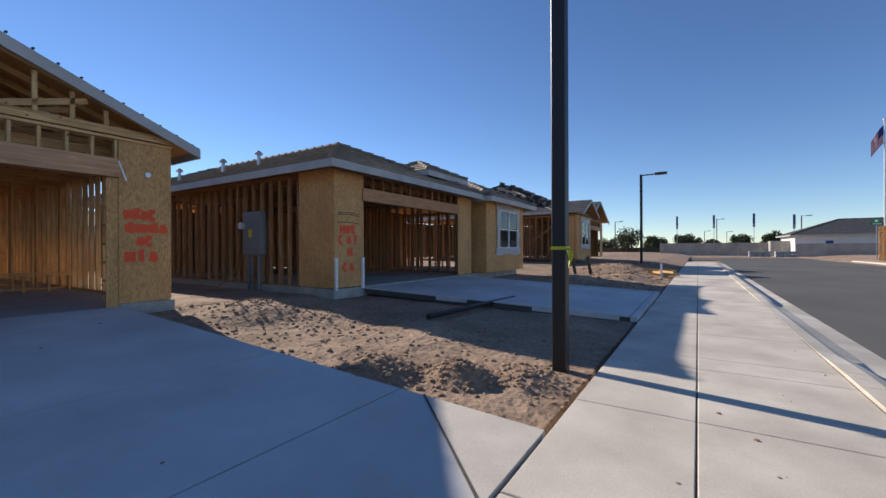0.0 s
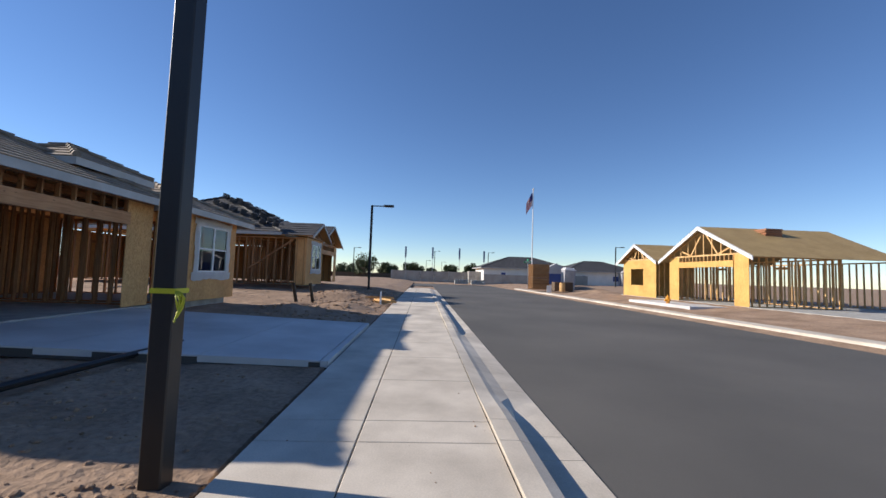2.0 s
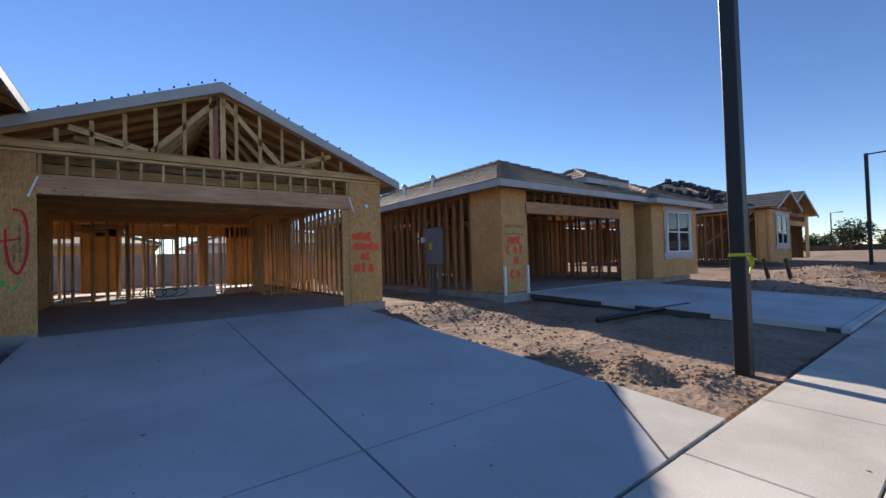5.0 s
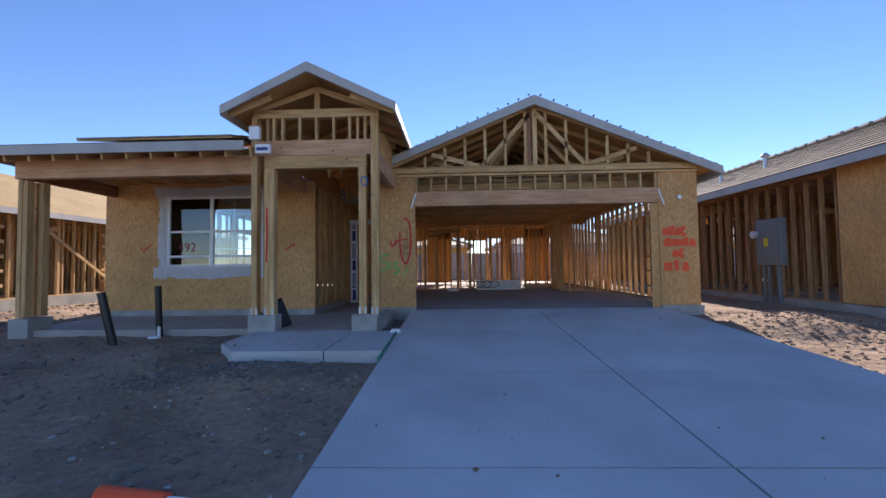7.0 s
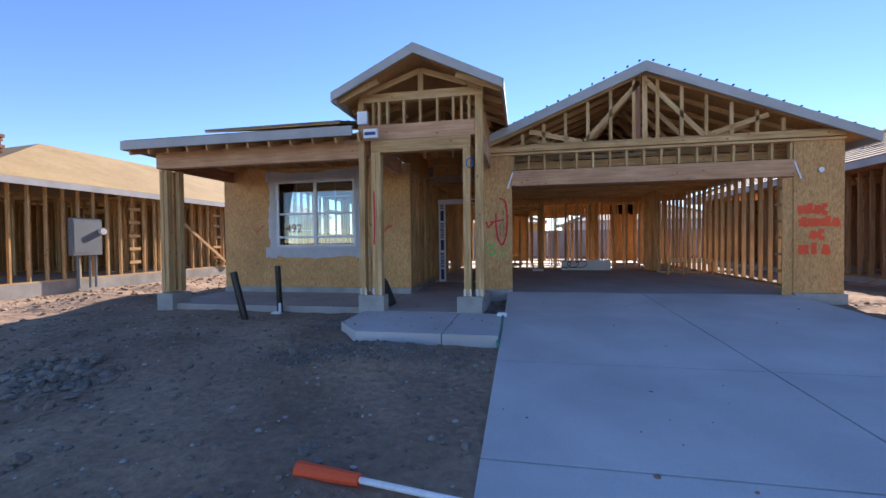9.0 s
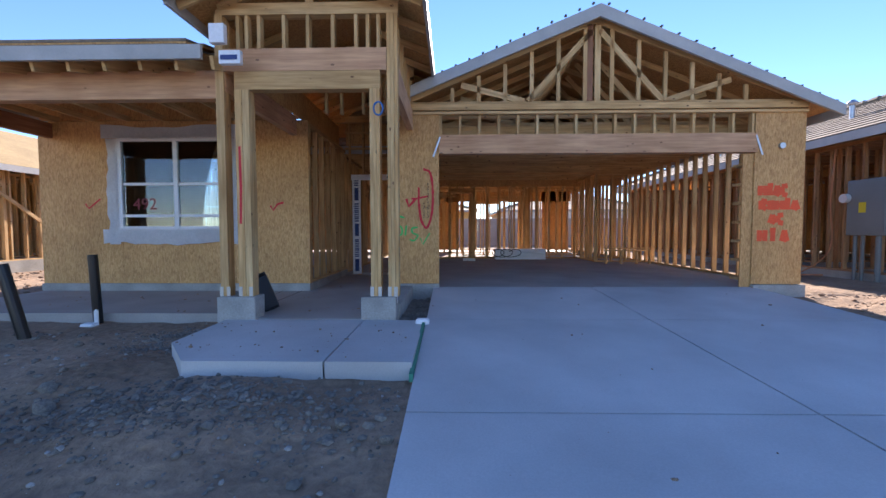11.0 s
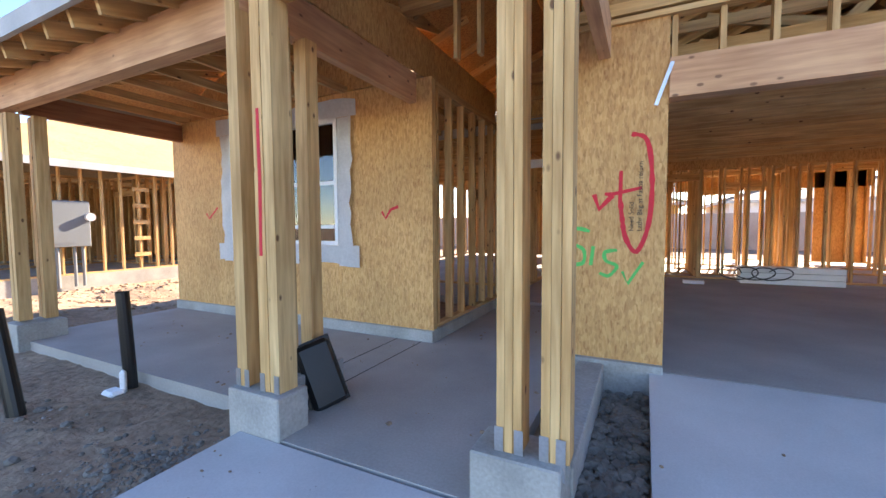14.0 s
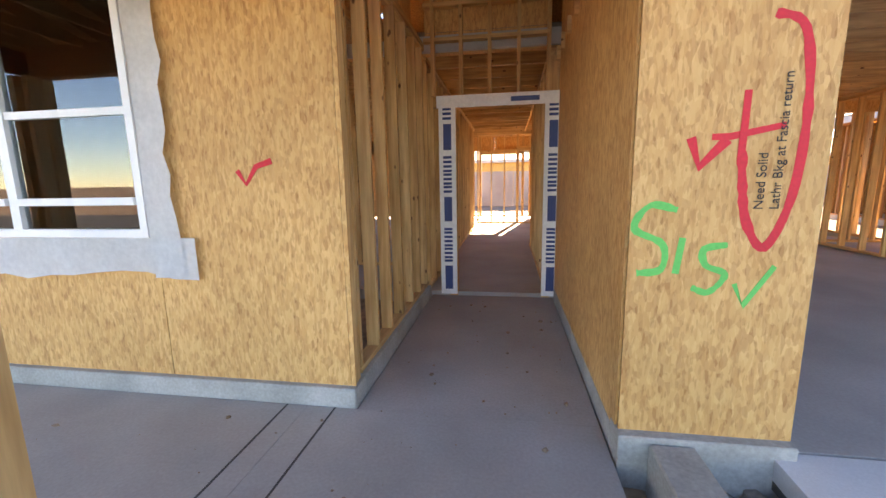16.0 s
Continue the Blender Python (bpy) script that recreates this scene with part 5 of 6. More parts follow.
def corner_things():
    x, y = fz(0.297, 46)
    pallets(x, y, -0.12, 19)
    x, y = fz(0.366, 45)
    t = empty("portable_toilet", x, y, -0.1, "grey plastic portable toilet with a rounded white roof, leaning a little", "portable toilet")
    boxes("cabin", [(x - 0.58, y - 0.58, -0.1, x + 0.58, y + 0.58, 2.0)], M_TOILET, t, bevel=0.04)
    boxes("roof", [(x - 0.62, y - 0.62, 2.0, x + 0.62, y + 0.62, 2.12), (x - 0.5, y - 0.5, 2.12, x + 0.5, y + 0.5, 2.28)], M_WHITE, t, "white roof", bevel=0.05)
    boxes("door", [(x - 0.62, y - 0.36, 0.0, x - 0.585, y + 0.36, 1.9)], M_FASCIA, t)
    for k in range(6):
        boxes("door_rib", [(x - 0.64, y - 0.3 + k * 0.11, 0.3, x - 0.622, y - 0.27 + k * 0.11, 1.7)], M_TOILET, t)
    t.matrix_basis = pose(x, y, -0.1, 3, 0, 0)
    x, y = fz(0.283, 56)
    f = empty("flagpole", x, y, 0, "tall white flagpole with a striped red, white and blue flag", "flagpole")
    bm = bmesh.new()
    tube(bm, [(x, y, -0.2), (x, y, 13.0)], [0.10, 0.05], 8)
    part("pole", bm, M_SILVER, f)
    bm = bmesh.new()
    bmesh.ops.create_icosphere(bm, subdivisions=2, radius=0.13, matrix=Matrix.Translation((x, y, 13.1)))
    part("finial", bm, M_SILVER, f)
    cloth = empty("flag", x, y, 12, "", "")
    cloth.parent = f
    cloth.matrix_parent_inverse = world_of(f).inverted()
    cloth.matrix_basis = pose(x, y, 12)
    for k in range(13):
        bm = bmesh.new()
        pts0, pts1 = [], []
        for i in range(15):
            s = i / 14
            xx, yo = x + 0.06 * math.sin(9 * s), y + 0.08 + s * 0.85
            drop = 1.55 * s ** 1.2
            zt = 12.6 - drop - k * 0.135 * (1 - 0.15 * s)
            pts0.append((xx, yo, zt))
            pts1.append((xx + 0.01, yo, zt - 0.135 * (1 - 0.15 * s)))
        va, vb = [bm.verts.new(p) for p in pts0], [bm.verts.new(p) for p in pts1]
        for i in range(14):
            bm.faces.new((va[i], va[i + 1], vb[i + 1], vb[i]))
        for fc in bm.faces:
            fc.material_index = 0
        part("stripe", bm, M_FLAGBLUE if k < 0 else (M_FLAGRED if k % 2 == 0 else M_FLAGWHITE), cloth)
    bm = bmesh.new()
    for sx in (-0.02, 0.02):
        a = [bm.verts.new((x + 0.06 * math.sin(9 * i / 14) + sx, y + 0.08 + i / 14 * 0.85, 12.61 - 1.55 * (i / 14) ** 1.2)) for i in range(7)]
        b = [bm.verts.new((x + 0.06 * math.sin(9 * i / 14) + sx, y + 0.08 + i / 14 * 0.85, 11.7 - 1.55 * (i / 14) ** 1.2)) for i in range(7)]
        for i in range(6):
            bm.faces.new((a[i], a[i + 1], b[i + 1], b[i]))
    part("canton", bm, M_FLAGBLUE, cloth)
    x, y = fz(0.272, 52)
    s = empty("street_sign", x, y, 0, "green street name sign on a thin post at the corner", "sign")
    boxes("post", [(x - 0.03, y - 0.03, -0.2, x + 0.03, y + 0.03, 2.9)], M_GALV, s)
    boxes("name_plate", [(x - 0.02, y - 0.45, 2.9, x + 0.02, y + 0.45, 3.15)], M_SIGNGREEN, s)
    boxes("name_plate", [(x - 0.4, y - 0.02, 3.17, x + 0.4, y + 0.02, 3.4)], M_SIGNGREEN, s)
    boxes("name_bar", [(x - 0.028, y - 0.3, 2.98, x - 0.021, y + 0.3, 3.07)], M_WHITE, s)
    x, y = fz(0.345, 43)
    boxes("skip_bin", [(x - 0.5, y - 1.3, -0.15, x + 0.5, y + 0.6, 0.75)], M_BARK, None, "rusty brown low steel bin beside the portable toilet", category="bin", bevel=0.03)
    x, y = fz(0.353, 42)
    bm = bmesh.new()
    tube(bm, [(x, y, -0.15), (x, y, 0.7)], 0.28, 12)
    tagged(part("cable_reel_drum", bm, M_LUMBER), "pale timber drum standing on end", "drum")
    x, y = fz(0.32, 39)
    boxes("notice_board", [(x - 0.02, y - 0.22, -0.2, x + 0.02, y + 0.22, 0.45)], M_WHITE, None, "small white notice board on the verge", category="sign")
    for u, d in ((0.115, 68), (0.155, 66)):
        x, y = fz(u, d)
        g = empty("block_pallet", x, y, -0.25, "low pallet of grey blocks at the end of the street", "building blocks", "block pallets")
        for k in range(6):
            boxes_each("block", [(x - 0.5, y - 1.1 + (k % 3) * 0.75, -0.25 + (k // 3) * 0.38, x + 0.5, y - 0.4 + (k % 3) * 0.75, 0.1 + (k // 3) * 0.38)], M_STEM, g, bevel=0.02)
    for u, d, hh in ((-0.02, 105, 8), (0.045, 105, 8), (0.11, 105, 8), (0.17, 105, 7.5)):
        x, y = fz(u, d)
        fl = empty("banner_pole", x, y, 0, "thin pole with a narrow dark banner", "flag", "banner poles")
        boxes("pole", [(x - 0.05, y - 0.05, -0.2, x + 0.05, y + 0.05, hh - 2.0)], M_SILVER, fl)
        boxes("banner", [(x - 0.03, y - 0.2, hh - 2.8, x + 0.03, y + 0.2, hh)], M_NAVY, fl)


corner_things()


# ---- things near the house ----
def pipe_stub(p0, p1, r, label, group="standing pipes"):
    g = empty("standing_pipe", *p0, label, "pipe", group)
    bm = bmesh.new()
    tube(bm, [p0, p1], r, 14, cap=False)
    d = (Vector(p1) - Vector(p0)).normalized()
    tube(bm, [Vector(p1), Vector(p0) + d * 0.3], r * 0.88, 14, cap=False)
    part("pipe", bm, M_BLACKPIPE, g)
    return g


pipe_stub((-4.22, -2.34, -0.35), (-4.42, -2.38, 0.56), 0.055, "black plastic pipe leaning out of the soil before the porch")
pipe_stub((-4.03, -1.70, -0.35), (-4.05, -1.73, 0.62), 0.05, "black plastic pipe standing upright in the soil before the porch")
boxes("white_rag", [(-4.10, -1.90, -0.22, -3.94, -1.78, -0.17), (-4.01, -1.81, -0.22, -3.96, -1.76, -0.02)], M_WRAP, None, "crumpled white paper scrap on the soil by a pipe", category="litter", bevel=0.02)
for x, y in ((20.6, -3.3), (20.9, -3.9)):
    pipe_stub((x, y, -0.2), (x - 0.15, y + 0.1, 0.55), 0.07, "black pipe standing out of the lot of the neighbouring house")


def tray():
    t = empty("black_tub", -1.88, -1.3, -0.06, "black plastic mixing tub leaning on the porch post plinth", "tub")
    bm = bmesh.new()
    box(bm, -0.125, -0.04, 0, 0.125, 0.03, 0.46, bevel=0.028)
    part("tub_bottom", bm, M_BLACKPIPE, None).parent = t
    boxes("rim", [(-0.145, 0.028, -0.012, 0.145, 0.036, 0.475)], M_BLACKPIPE, None, bevel=0.003).parent = t
    t.matrix_basis = pose(-2.07, -1.42, FZ + 0.01, -16, -14, 62)


tray()
for x in (-2.29, -2.60):
    boxes("tooled_joint", [(x - 0.006, -1.6, FZ - 0.01, x + 0.006, 0.23, FZ + 0.0015)], M_JOINT, None, "dark tooled joint across the porch slab", category="slab joint")


def meter(x, y, z0, z1, label, facing=-1):
    m = empty("electric_panel", x, y, z0, label, "electric panel", "electric panels")
    a, b = (x - 0.16, x - 0.001) if facing < 0 else (x + 0.001, x + 0.16)
    boxes("cabinet", [(a, y - 0.38, z0, b, y + 0.38, z1)], M_GREYBOX, m, bevel=0.015)
    f = a - 0.006 if facing < 0 else b
    boxes("panel_door", [(f, y - 0.34, z0 + 0.08, f + 0.006, y + 0.1, z1 - 0.08)], M_GREYBOX, m)
    boxes("warning_label", [(f - 0.004, y - 0.02, z0 + 0.45, f - 0.001, y + 0.12, z0 + 0.65)], M_LABEL, m, "yellow label")
    bm = bmesh.new()
    tube(bm, [(f - 0.09 if facing < 0 else f + 0.09, y + 0.36, z1 - 0.35), (f, y + 0.36, z1 - 0.35)], 0.09, 14)
    part("meter_dial", bm, M_SILVER, m)
    for yy, r in ((y - 0.2, 0.045), (y + 0.1, 0.03), (y + 0.25, 0.03)):
        bm = bmesh.new()
        tube(bm, [((a + b) / 2, yy, z0 + 0.02), ((a + b) / 2, yy, -0.12)], r, 10)
        part("conduit", bm, M_GREYBOX, m)
    return m


meter(8.38, 1.62, 0.78, 1.88, "grey electric service panel with a yellow label on the stud wall")
meter(-11.38, 0.68, 0.75, 1.75, "grey electric service panel on the sunlit stud wall", 1)
bm = bmesh.new()
tube(bm, smooth_pts([(8.34, 2.4, 2.6), (8.32, 2.45, 1.5), (8.3, 2.4, 0.5), (8.0, 2.7, -0.02), (7.7, 2.9, -0.06), (7.6, 2.3, -0.05), (7.9, 2.1, -0.04)]), 0.016, 6)
tagged(part("orange_hose", bm, M_COPPER), "thin orange hose hanging down the stud wall onto the soil", "hose")

# roof vents of the neighbouring house
for x, y in ((9.4, 5.0), (9.6, 3.4), (9.3, 7.6)):
    v = empty("roof_vent", x, y, 3.3, "shiny galvanised roof vent with a cap", "roof vent", "roof vents")
    z = 2.80 + (x - 7.95) * 0.42
    bm = bmesh.new()
    tube(bm, [(x, y, z - 0.05), (x, y, z + 0.35)], 0.05, 10)
    part("flue", bm, M_GALV, v)
    bm = bmesh.new()
    tube(bm, [(x, y, z + 0.32), (x, y, z + 0.36), (x, y, z + 0.44)], [0.11, 0.12, 0.04], 10)
    part("cap", bm, M_GALV, v)

# painted marks and straps on the front boards
marks = empty("spray_marks", -0.35, -0.014, 1.2, "red, green and orange spray marks on the strand board piers", "paint marks", kind="")
W = lambda x, z, y=-0.0134: (x, y, z)
stroke("red_mark", smooth_pts([W(-0.25, 1.86), W(-0.14, 1.80), W(-0.10, 1.5), W(-0.12, 1.15), W(-0.20, 0.94), W(-0.28, 1.05), W(-0.31, 1.22), W(-0.32, 1.34)]), 0.036, M_RED, marks)
stroke("red_mark", [W(-0.44, 1.40, -0.0140), W(-0.37, 1.40, -0.0140), W(-0.17, 1.44, -0.0140)], 0.03, M_RED, marks)
stroke("red_mark", [W(-0.52, 1.40, -0.0146), W(-0.48, 1.28, -0.0146), W(-0.38, 1.39, -0.0146)], 0.04, M_RED, marks)
stroke("red_mark", [W(-0.32, 1.58, -0.0152), W(-0.325, 1.30, -0.0152)], 0.03, M_RED, marks)
stroke("green_mark", smooth_pts([W(-0.55, 1.10), W(-0.66, 1.12), W(-0.72, 1.02), W(-0.60, 0.95), W(-0.60, 0.84), W(-0.70, 0.82)]), 0.03, M_GREEN, marks)
stroke("green_mark", [W(-0.52, 0.98), W(-0.54, 0.82)], 0.03, M_GREEN, marks)
stroke("green_mark", smooth_pts([W(-0.34, 0.95), W(-0.43, 0.93), W(-0.42, 0.86), W(-0.34, 0.82), W(-0.40, 0.74), W(-0.47, 0.76)]), 0.028, M_GREEN, marks)
stroke("green_mark", [W(-0.30, 0.78), W(-0.26, 0.68), W(-0.15, 0.86)], 0.028, M_GREEN, marks)
wr = lambda pts, m=M_ORANGE, w=0.03: stroke("orange_mark", [W(x, z) for x, z in pts], w, m, marks)
rng = random.Random(3)
GLYPHS = (((0, 0), (0, 1), (0, 0.5), (1, 0.5), (1, 1), (1, 0)), ((0, 1), (0.3, 0), (0.5, 0.8), (0.7, 0), (1, 1)), ((0, 0), (0, 1), (1, 0.9), (0, 0.5), (1, 0)), ((1, 1), (0, 0.9), (0.1, 0.1), (1, 0)), ((0, 0), (0.5, 1), (1, 0), (0.2, 0.4)), ((0, 1), (1, 1), (0.5, 1), (0.5, 0)))
for row, (za, xs, hh) in enumerate(((1.43, (4.98, 5.09, 5.20, 5.31), 0.15), (1.21, (5.0, 5.12, 5.24, 5.36, 5.48), 0.14), (1.0, (5.14, 5.26), 0.13), (0.72, (4.99, 5.15, 5.33), 0.17))):
    for q, x in enumerate(xs):
        g = GLYPHS[(row * 2 + q * 5) % 6]
        for k, (p, r) in enumerate(zip(g, g[1:])):
            yo = -0.0134 - 0.0004 * (k + 6 * (q % 2))
            stroke("orange_mark", [(x + p[0] * 0.085, yo, za + p[1] * hh), (x + r[0] * 0.085, yo, za + r[1] * hh)], 0.07, M_ORANGE, marks)
for z in (1.70, 1.74, 1.52):
    stroke("rust_line", [(8.5, -1.1655, z), (8.85, -1.1655, z + 0.02), (9.2, -1.1655, z - 0.01)], 0.02, M_BARK, marks)
for row, (za, xs) in enumerate(((1.28, (8.60, 8.76, 8.93)), (1.04, (8.55, 8.80, 9.0)), (0.76, (8.83,)), (0.42, (8.68, 8.88)))):
    for q, x in enumerate(xs):
        g = GLYPHS[(row * 3 + q) % 6]
        for k, (p, r) in enumerate(zip(g, g[1:])):
            yo = -1.1655 - 0.0005 * (k + 6 * (q % 2))
            stroke("orange_mark", [(x + p[0] * 0.1, yo, za + p[1] * 0.18), (x + r[0] * 0.1, yo, za + r[1] * 0.18)], 0.075, M_ORANGE, marks)
for x, z in ((-5.95, 1.36),):
    stroke("red_mark", [(x, 0.279, z), (x + 0.06, 0.279, z - 0.08), (x + 0.26, 0.279, z + 0.08)], 0.025, M_RED, marks)
stroke("red_mark", [(-2.82, 0.279, 1.32), (-2.77, 0.279, 1.24), (-2.70, 0.279, 1.34), (-2.60, 0.279, 1.37)], 0.03, M_RED, marks)
stroke("red_mark", [(-2.20, -1.8625, 0.98), (-2.19, -1.8625, 1.4), (-2.195, -1.8625, 1.85)], 0.03, M_RED, marks)


def text(body, size, mat, m, label=""):
    c = bpy.data.curves.new("lettering", "FONT")
    c.body, c.size, c.extrude = body, size, 0.001
    c.materials.append(mat)
    tmp = new("lettering", c)
    me = bpy.data.meshes.new_from_object(tmp.evaluated_get(bpy.context.evaluated_depsgraph_get()))
    bpy.data.objects.remove(tmp)
    ob = new("lettering", me)
    ob.matrix_basis = m
    return tagged(ob, label, kind="")


for txt, x in (("Need Solid", -0.225), ("Lathr Bkg at Fascia return", -0.165)):
    o = text(txt, 0.052, M_INK, pose(x, -0.0165, 1.10, 90, -90, 0))
    o.parent = marks
    o.matrix_parent_inverse = world_of(marks).inverted()
o = text("492", 0.27, M_CRIMSON, pose(-5.12, 0.262, 1.26, 90, 0, 0))
o.parent = porch_window
o.matrix_parent_inverse = world_of(porch_window).inverted()
for x0, x1 in ((0.02, -0.09), (4.86, 4.98)):
    st = boxes("strap", [(-0.013, -0.002, -0.16, 0.013, 0.002, 0.16)], M_GALV, None, "galvanised strap nailed aslant over the beam end", category="strap")
    st.matrix_basis = pose((x0 + x1) / 2, -0.052, 2.20, 0, 19 if x0 < 1 else -19, 0)
bm = bmesh.new()
tube(bm, [(5.28, -0.05, 2.19), (5.28, -0.012, 2.19)], 0.045, 14)
tagged(part("vent_collar", bm, M_GALV), "small round metal pipe end on the strand board", "pipe end")
bm = bmesh.new()
tube(bm, smooth_pts([(-0.60 + 0.05 * math.cos(a * 0.8), -1.985 - 0.01 * (a % 2), 2.22 + 0.07 * math.sin(a * 0.8)) for a in range(20)], 3), 0.010, 5)
tagged(part("blue_wire_coil", bm, M_BLUE), "coil of blue wire hung on the entry post", "wire")


# printed wrap round the entry door opening
def door_wrap():
    w = empty("door_wrap", -1.41, 2.70, 1.1, "white printed flashing wrap stapled round the entry door opening", "flashing wrap")
    for xa, xb in ((-2.04, -1.85), (-0.89, -0.70)):
        boxes("wrap_strip", [(xa, 2.712, FZ + 0.02, xb, 2.717, 2.12)], M_WRAP, w, bevel=0.001)
        for z in (0.15, 0.95, 1.75):
            boxes("printed_block", [(xa + 0.05, 2.709, z - 0.17, xb - 0.05, 2.7115, z + 0.11)], M_NAVY, w)
            o = text("WaterBlock" if False else "IIIIIIIIII", 0.001, M_NAVY, pose(0, 0, 0)) if False else None
        for z in (0.32, 0.36, 0.41, 0.46, 0.50, 0.55, 0.60, 0.65, 0.69, 1.12, 1.17, 1.21, 1.26, 1.31, 1.35, 1.40, 1.45, 1.5, 1.92, 1.97, 2.02, 2.07):
            boxes("printed_bar", [(xa + 0.045, 2.709, z - 0.014, xb - 0.05, 2.7115, z + 0.014)], M_NAVY, w)
    o = boxes("wrap_strip", [(-2.06, 2.706, 2.03, -0.68, 2.711, 2.16)], M_WRAP, w, bevel=0.001)
    boxes("printed_block", [(-1.25, 2.703, 2.07, -0.95, 2.7055, 2.12)], M_NAVY, w)


door_wrap()
# loose wrap at the tower's foot of the roof
for r, m in (((-2.36, -2.12, 2.88, -2.20, -2.05, 3.08), M_WRAP), ((-2.26, -2.12, 2.66, -2.03, -2.06, 2.80), M_WRAP), ((-2.24, -2.125, 2.70, -2.06, -2.121, 2.75), M_NAVY)):
    boxes("loose_wrap", [r], m, None, "loose end of printed flashing wrap at the roof corner", category="flashing wrap", bevel=0.003)


# marker wand and green strip
bm = bmesh.new()
tube(bm, [(-1.17, -5.84, -0.285), (-0.77, -5.88, -0.285)], [0.05, 0.035], 10)
wand = empty("marking_wand", -0.8, -5.8, -0.37, "orange spray can wand lying on the soil with a white tube", "marking wand")
part("wand_head", bm, M_ORANGE, wand, "orange head")
bm = bmesh.new()
tube(bm, [(-0.77, -5.88, -0.285), (-0.18, -5.97, -0.285)], 0.018, 8)
part("wand_tube", bm, M_WRAP, wand)
slab("form_strip", [(-0.125, -3.5, -0.155), (-0.095, -3.5, -0.155), (-0.095, -2.1, -0.085), (-0.125, -2.1, -0.085)], 0.06, M_GREENPAD, None, "green form strip between walk and driveway", category="form strip")
boxes("paper_scrap", [(-0.2, -2.12, -0.13, -0.05, -2.0, -0.06)], M_WRAP, None, "white paper scrap at the end of the green strip", category="litter", bevel=0.02)
wand.matrix_basis = Matrix.Translation((0.04, -0.2, -0.02)) @ wand.matrix_basis

# things in the garage
g = empty("board_stack", 2.0, 6.2, 0, "stack of pale foam boards against the garage back wall", "boards")
for k in range(3):
    boxes("foam_board", [(1.55, 6.1, k * 0.11, 3.1, 6.45, k * 0.11 + 0.10)], M_WHITE, g, bevel=0.004)
bm = bmesh.new()
tube(bm, smooth_pts([(1.3 + 0.9 * a / 24 + 0.25 * math.cos(a * 0.9), 6.0 + 0.03 * math.sin(a), 0.12 + 0.12 * math.sin(a * 0.9) + 0.08) for a in range(25)], 4), 0.012, 5)
tagged(part("black_cable", bm, M_BLACKPIPE), "coiled black cable lying before the foam boards", "cable")
boxes("white_offcut", [(0.55, 5.6, 0.0, 0.9, 5.75, 0.06)], M_WHITE, None, "white offcut on the garage floor", category="offcut")

# lumber scraps and stake by the neighbouring lot
s = empty("scrap_pile", 23.4, -6.3, -0.35, "small pile of pale scrap boards on the soil", "scrap wood")
rng = random.Random(11)
for k in range(9):
    a = rng.uniform(0, 3.1)
    c = Vector((23.3 + rng.uniform(-0.5, 0.5), -6.4 + rng.uniform(-0.3, 0.3), -0.33 + k * 0.03))
    d = Vector((math.cos(a), math.sin(a), 0)) * rng.uniform(0.4, 0.9)
    lumber(s, c - d, c + d, 0.03, 0.09, "scrap_board", face=(0, 0, 1))
boxes("survey_stake", [(22.3, -6.62, -0.4, 22.34, -6.54, 0.25)], M_WRAP, None, "white painted survey stake in the soil", category="stake")
boxes("black_drain_pipe", [(9.3, -3.9, -0.26, 12.5, -3.8, -0.17)], M_BLACKPIPE, None, "black flexible pipe lying on the soil before the neighbouring garage", category="pipe", bevel=0.03).matrix_basis = pose(-1.4, 0.3, 0.02, 0, 0, -4)


# stones and clods
def scatter(name, label, mat, n, area, smin, smax, seed, zf):
    rng = random.Random(seed)
    verts, faces = [], []
    base = bmesh.new()
    bmesh.ops.create_icosphere(base, subdivisions=1, radius=1)
    bv, bf = [v.co.copy() for v in base.verts], [[v.index for v in f.verts] for f in base.faces]
    base.free()
    for _ in range(n):
        x, y = area(rng)
        s = smin + (smax - smin) * rng.random() ** 4
        sx, sy, sz = s * rng.uniform(0.7, 1.3), s * rng.uniform(0.7, 1.3), s * rng.uniform(0.45, 0.8)
        r = Euler((rng.random() * 6, rng.random() * 6, rng.random() * 6)).to_matrix()
        n0 = len(verts)
        z = zf(x, y)
        for v in bv:
            w = r @ (v * rng.uniform(0.75, 1.15))
            verts.append((x + w.x * sx, y + w.y * sy, z + w.z * sz + s * 0.15))
        faces += [[i + n0 for i in f] for f in bf]
    me = bpy.data.meshes.new(name)
    me.from_pydata(verts, [], faces)
    me.materials.append(mat)
    return tagged(new(name, me), label, kind="stuff")


def in_left(r):
    x, y = r.uniform(-8, -0.15), r.uniform(-7.0, -2.1)
    return (x, y) if not (-2.5 < x and y > -3.5) else (r.uniform(-5, -0.2), r.uniform(-7, -3.6))


scatter("stones", "scattered grey stones and pebbles on the soil before the porch", M_GRAVEL, 2600, in_left, 0.005, 0.04, 1, dirt_z)
scatter("gravel", "grey crushed stone in the gap beside the entry plinth", M_GRAVEL, 1300, lambda r: (r.uniform(-0.42, -0.1), r.uniform(-2.0, -0.08)), 0.012, 0.05, 2, lambda x, y: dirt_z(x, y) + 0.015)
scatter("gravel", "grey crushed stone spilt before the walk", M_GRAVEL, 1500, lambda r: (r.gauss(-1.5, 0.7), r.gauss(-3.95, 0.25)), 0.008, 0.035, 3, dirt_z)
scatter("gravel", "grey crushed stone beside the porch plinth", M_GRAVEL, 700, lambda r: (r.gauss(-2.6, 0.2), r.gauss(-2.4, 0.25)), 0.008, 0.03, 4, dirt_z)
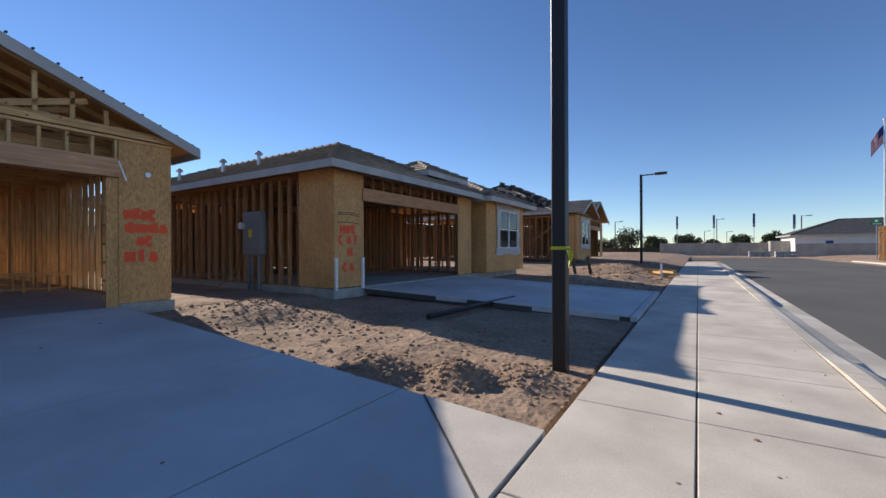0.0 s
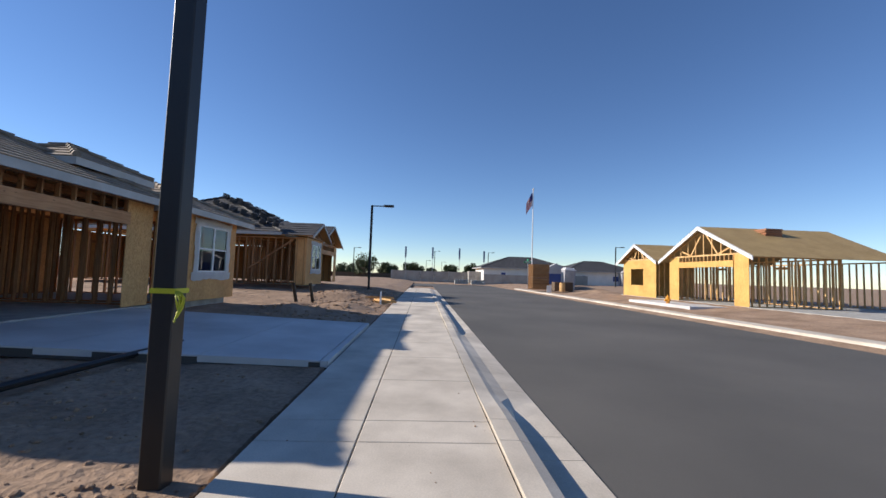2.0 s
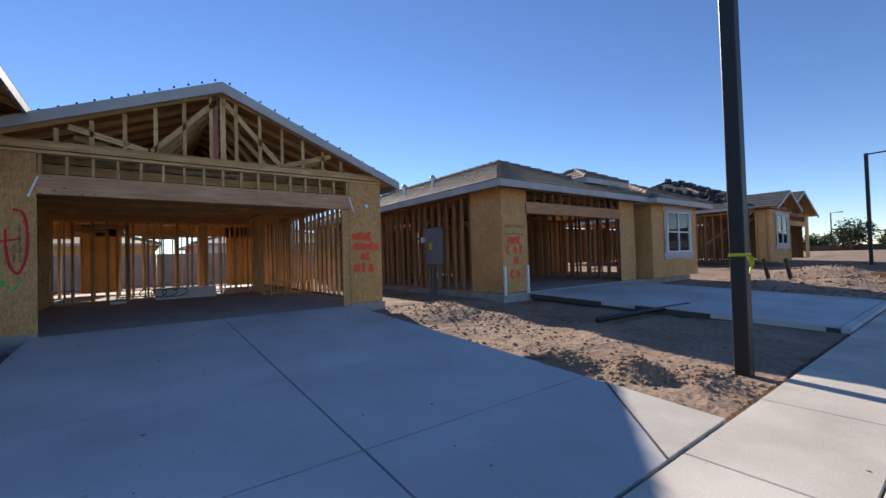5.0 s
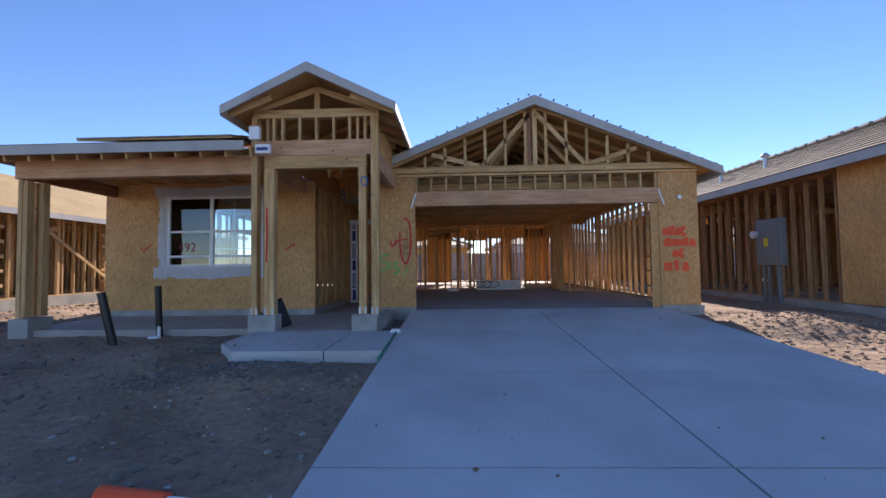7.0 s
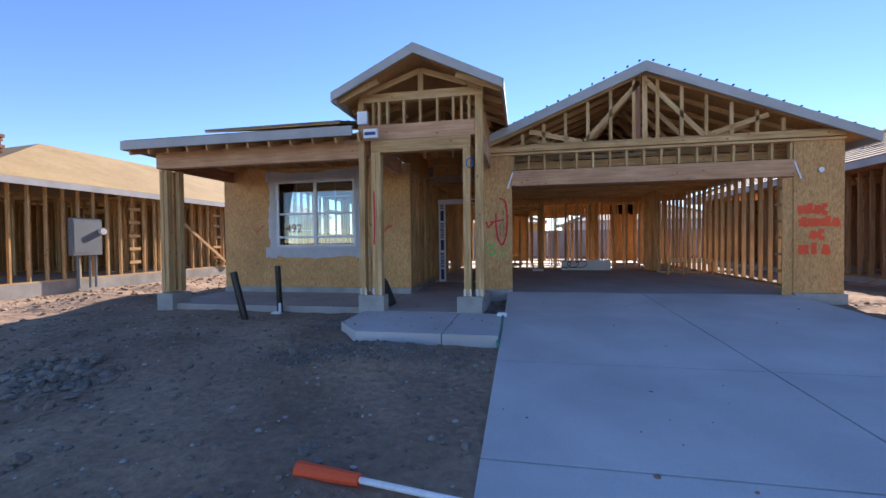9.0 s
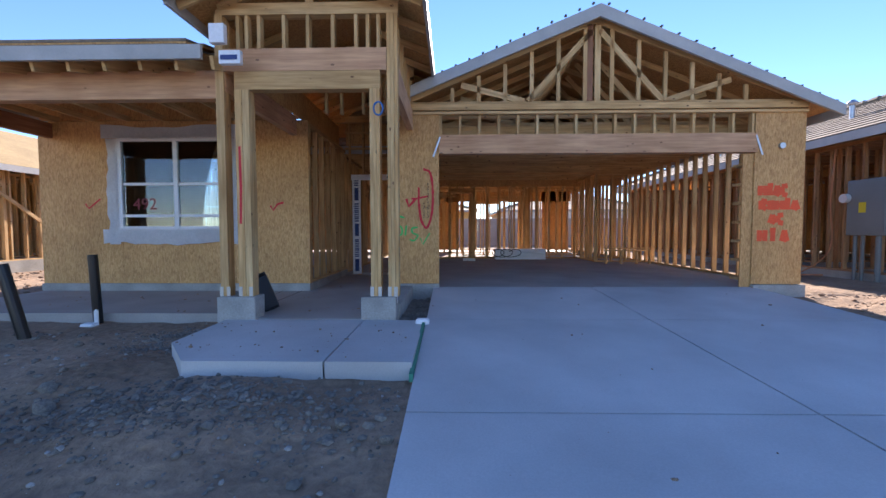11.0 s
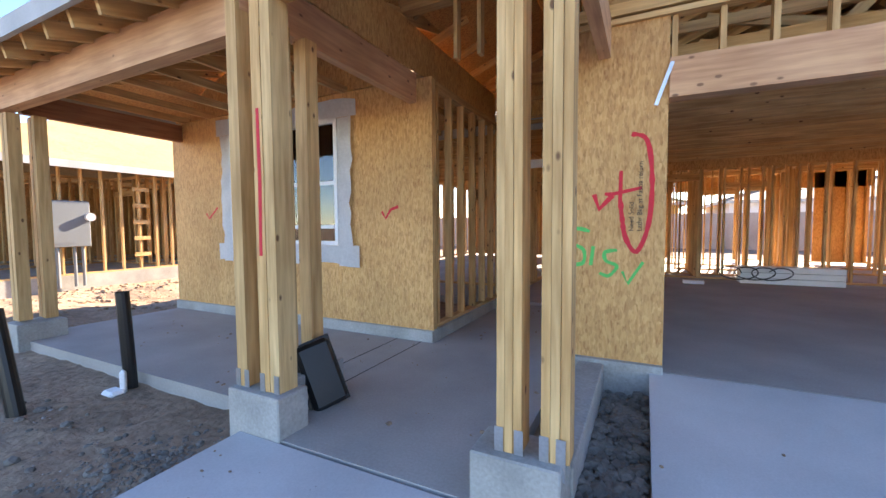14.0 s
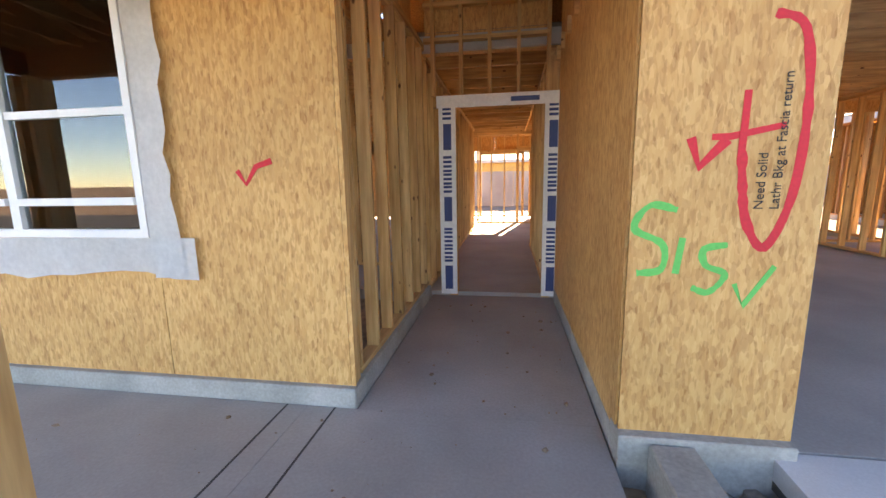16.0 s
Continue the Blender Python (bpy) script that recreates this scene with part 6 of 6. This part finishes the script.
scatter("clods", "brown soil clods between driveway and lamp post", M_CLOD, 5200, lambda r: (lambda m: (min(max(r.gauss(m[0], m[2] * 0.5), 5.0), 9.3), max(r.gauss(m[1], m[2] * 0.5), -7.0)))(r.choice(MOUNDS[:6] + [(6.8, -3.5, 3.0, 0)] * 4)), 0.005, 0.04, 5, dirt_z)
scatter("clods", "brown soil clods on the farther lots", M_CLOD, 2500, lambda r: (r.uniform(14.7, 34), r.uniform(-7.0, -3.0)), 0.01, 0.09, 6, dirt_z)
scatter("clods", "brown soil clods near the neighbouring house", M_CLOD, 1500, lambda r: (r.uniform(-11.3, -6.9), r.uniform(-2.5, 6.0)), 0.01, 0.07, 7, dirt_z)

scatter("pebbles", "pale pebbles on the soil before the porch", M_PEBBLE, 650, in_left, 0.006, 0.03, 8, dirt_z)
scatter("rubble", "low heap of broken soil lumps on the lot before the porch", M_GRAVEL, 420, lambda r: (r.gauss(-4.3, 0.35), r.gauss(-5.1, 0.22)), 0.015, 0.08, 9, dirt_z)

# larger stones, each its own thing
rng = random.Random(21)
bm = bmesh.new()
bmesh.ops.create_icosphere(bm, subdivisions=2, radius=1)
for v in bm.verts:
    v.co *= 1 + 0.25 * noise.noise(v.co * 1.3)
stone0 = part("stone", bm, M_GRAVEL, None, "rough grey brown stone lying on the bare soil", category="stone", group="stones on the soil")
for k in range(70):
    x, y = in_left(rng)
    s = 0.02 + 0.055 * rng.random() ** 3
    o = stone0 if k == 0 else copy_thing(stone0, Matrix.Identity(4))
    o.matrix_basis = pose(x, y, dirt_z(x, y) + s * 0.2, rng.uniform(0, 40), rng.uniform(0, 40), rng.uniform(0, 360)) @ Matrix.Diagonal((s, s * 0.8, s * 0.6, 1))

# crumbs and stains on the slabs
def on_slabs(r):
    return r.choice(((r.uniform(-0.05, 4.8), r.uniform(-6.9, -0.2)), (r.uniform(-2, 9), r.uniform(-9.2, -7.1)), (r.uniform(-2.3, -0.2), r.uniform(-3.3, -2.1)), (r.uniform(-6, -0.8), r.uniform(-1.5, 0.1)), (r.uniform(-2.0, -0.8), r.uniform(0.2, 2.6))))


def slab_z(x, y):
    if y < -7.05:
        return WZ
    if x > -0.1:
        return -0.0525 * -y
    return FZ


scatter("crumbs", "small crumbs of soil and wood chips on the concrete", M_CLOD, 420, on_slabs, 0.003, 0.02, 31, slab_z)
tagged(boxes("pavement_plug", [(3.52, -7.62, WZ, 3.62, -7.56, WZ + 0.008)], M_BLACKPIPE, None, bevel=0.003), "small dark plug lying on the pavement", "plug")
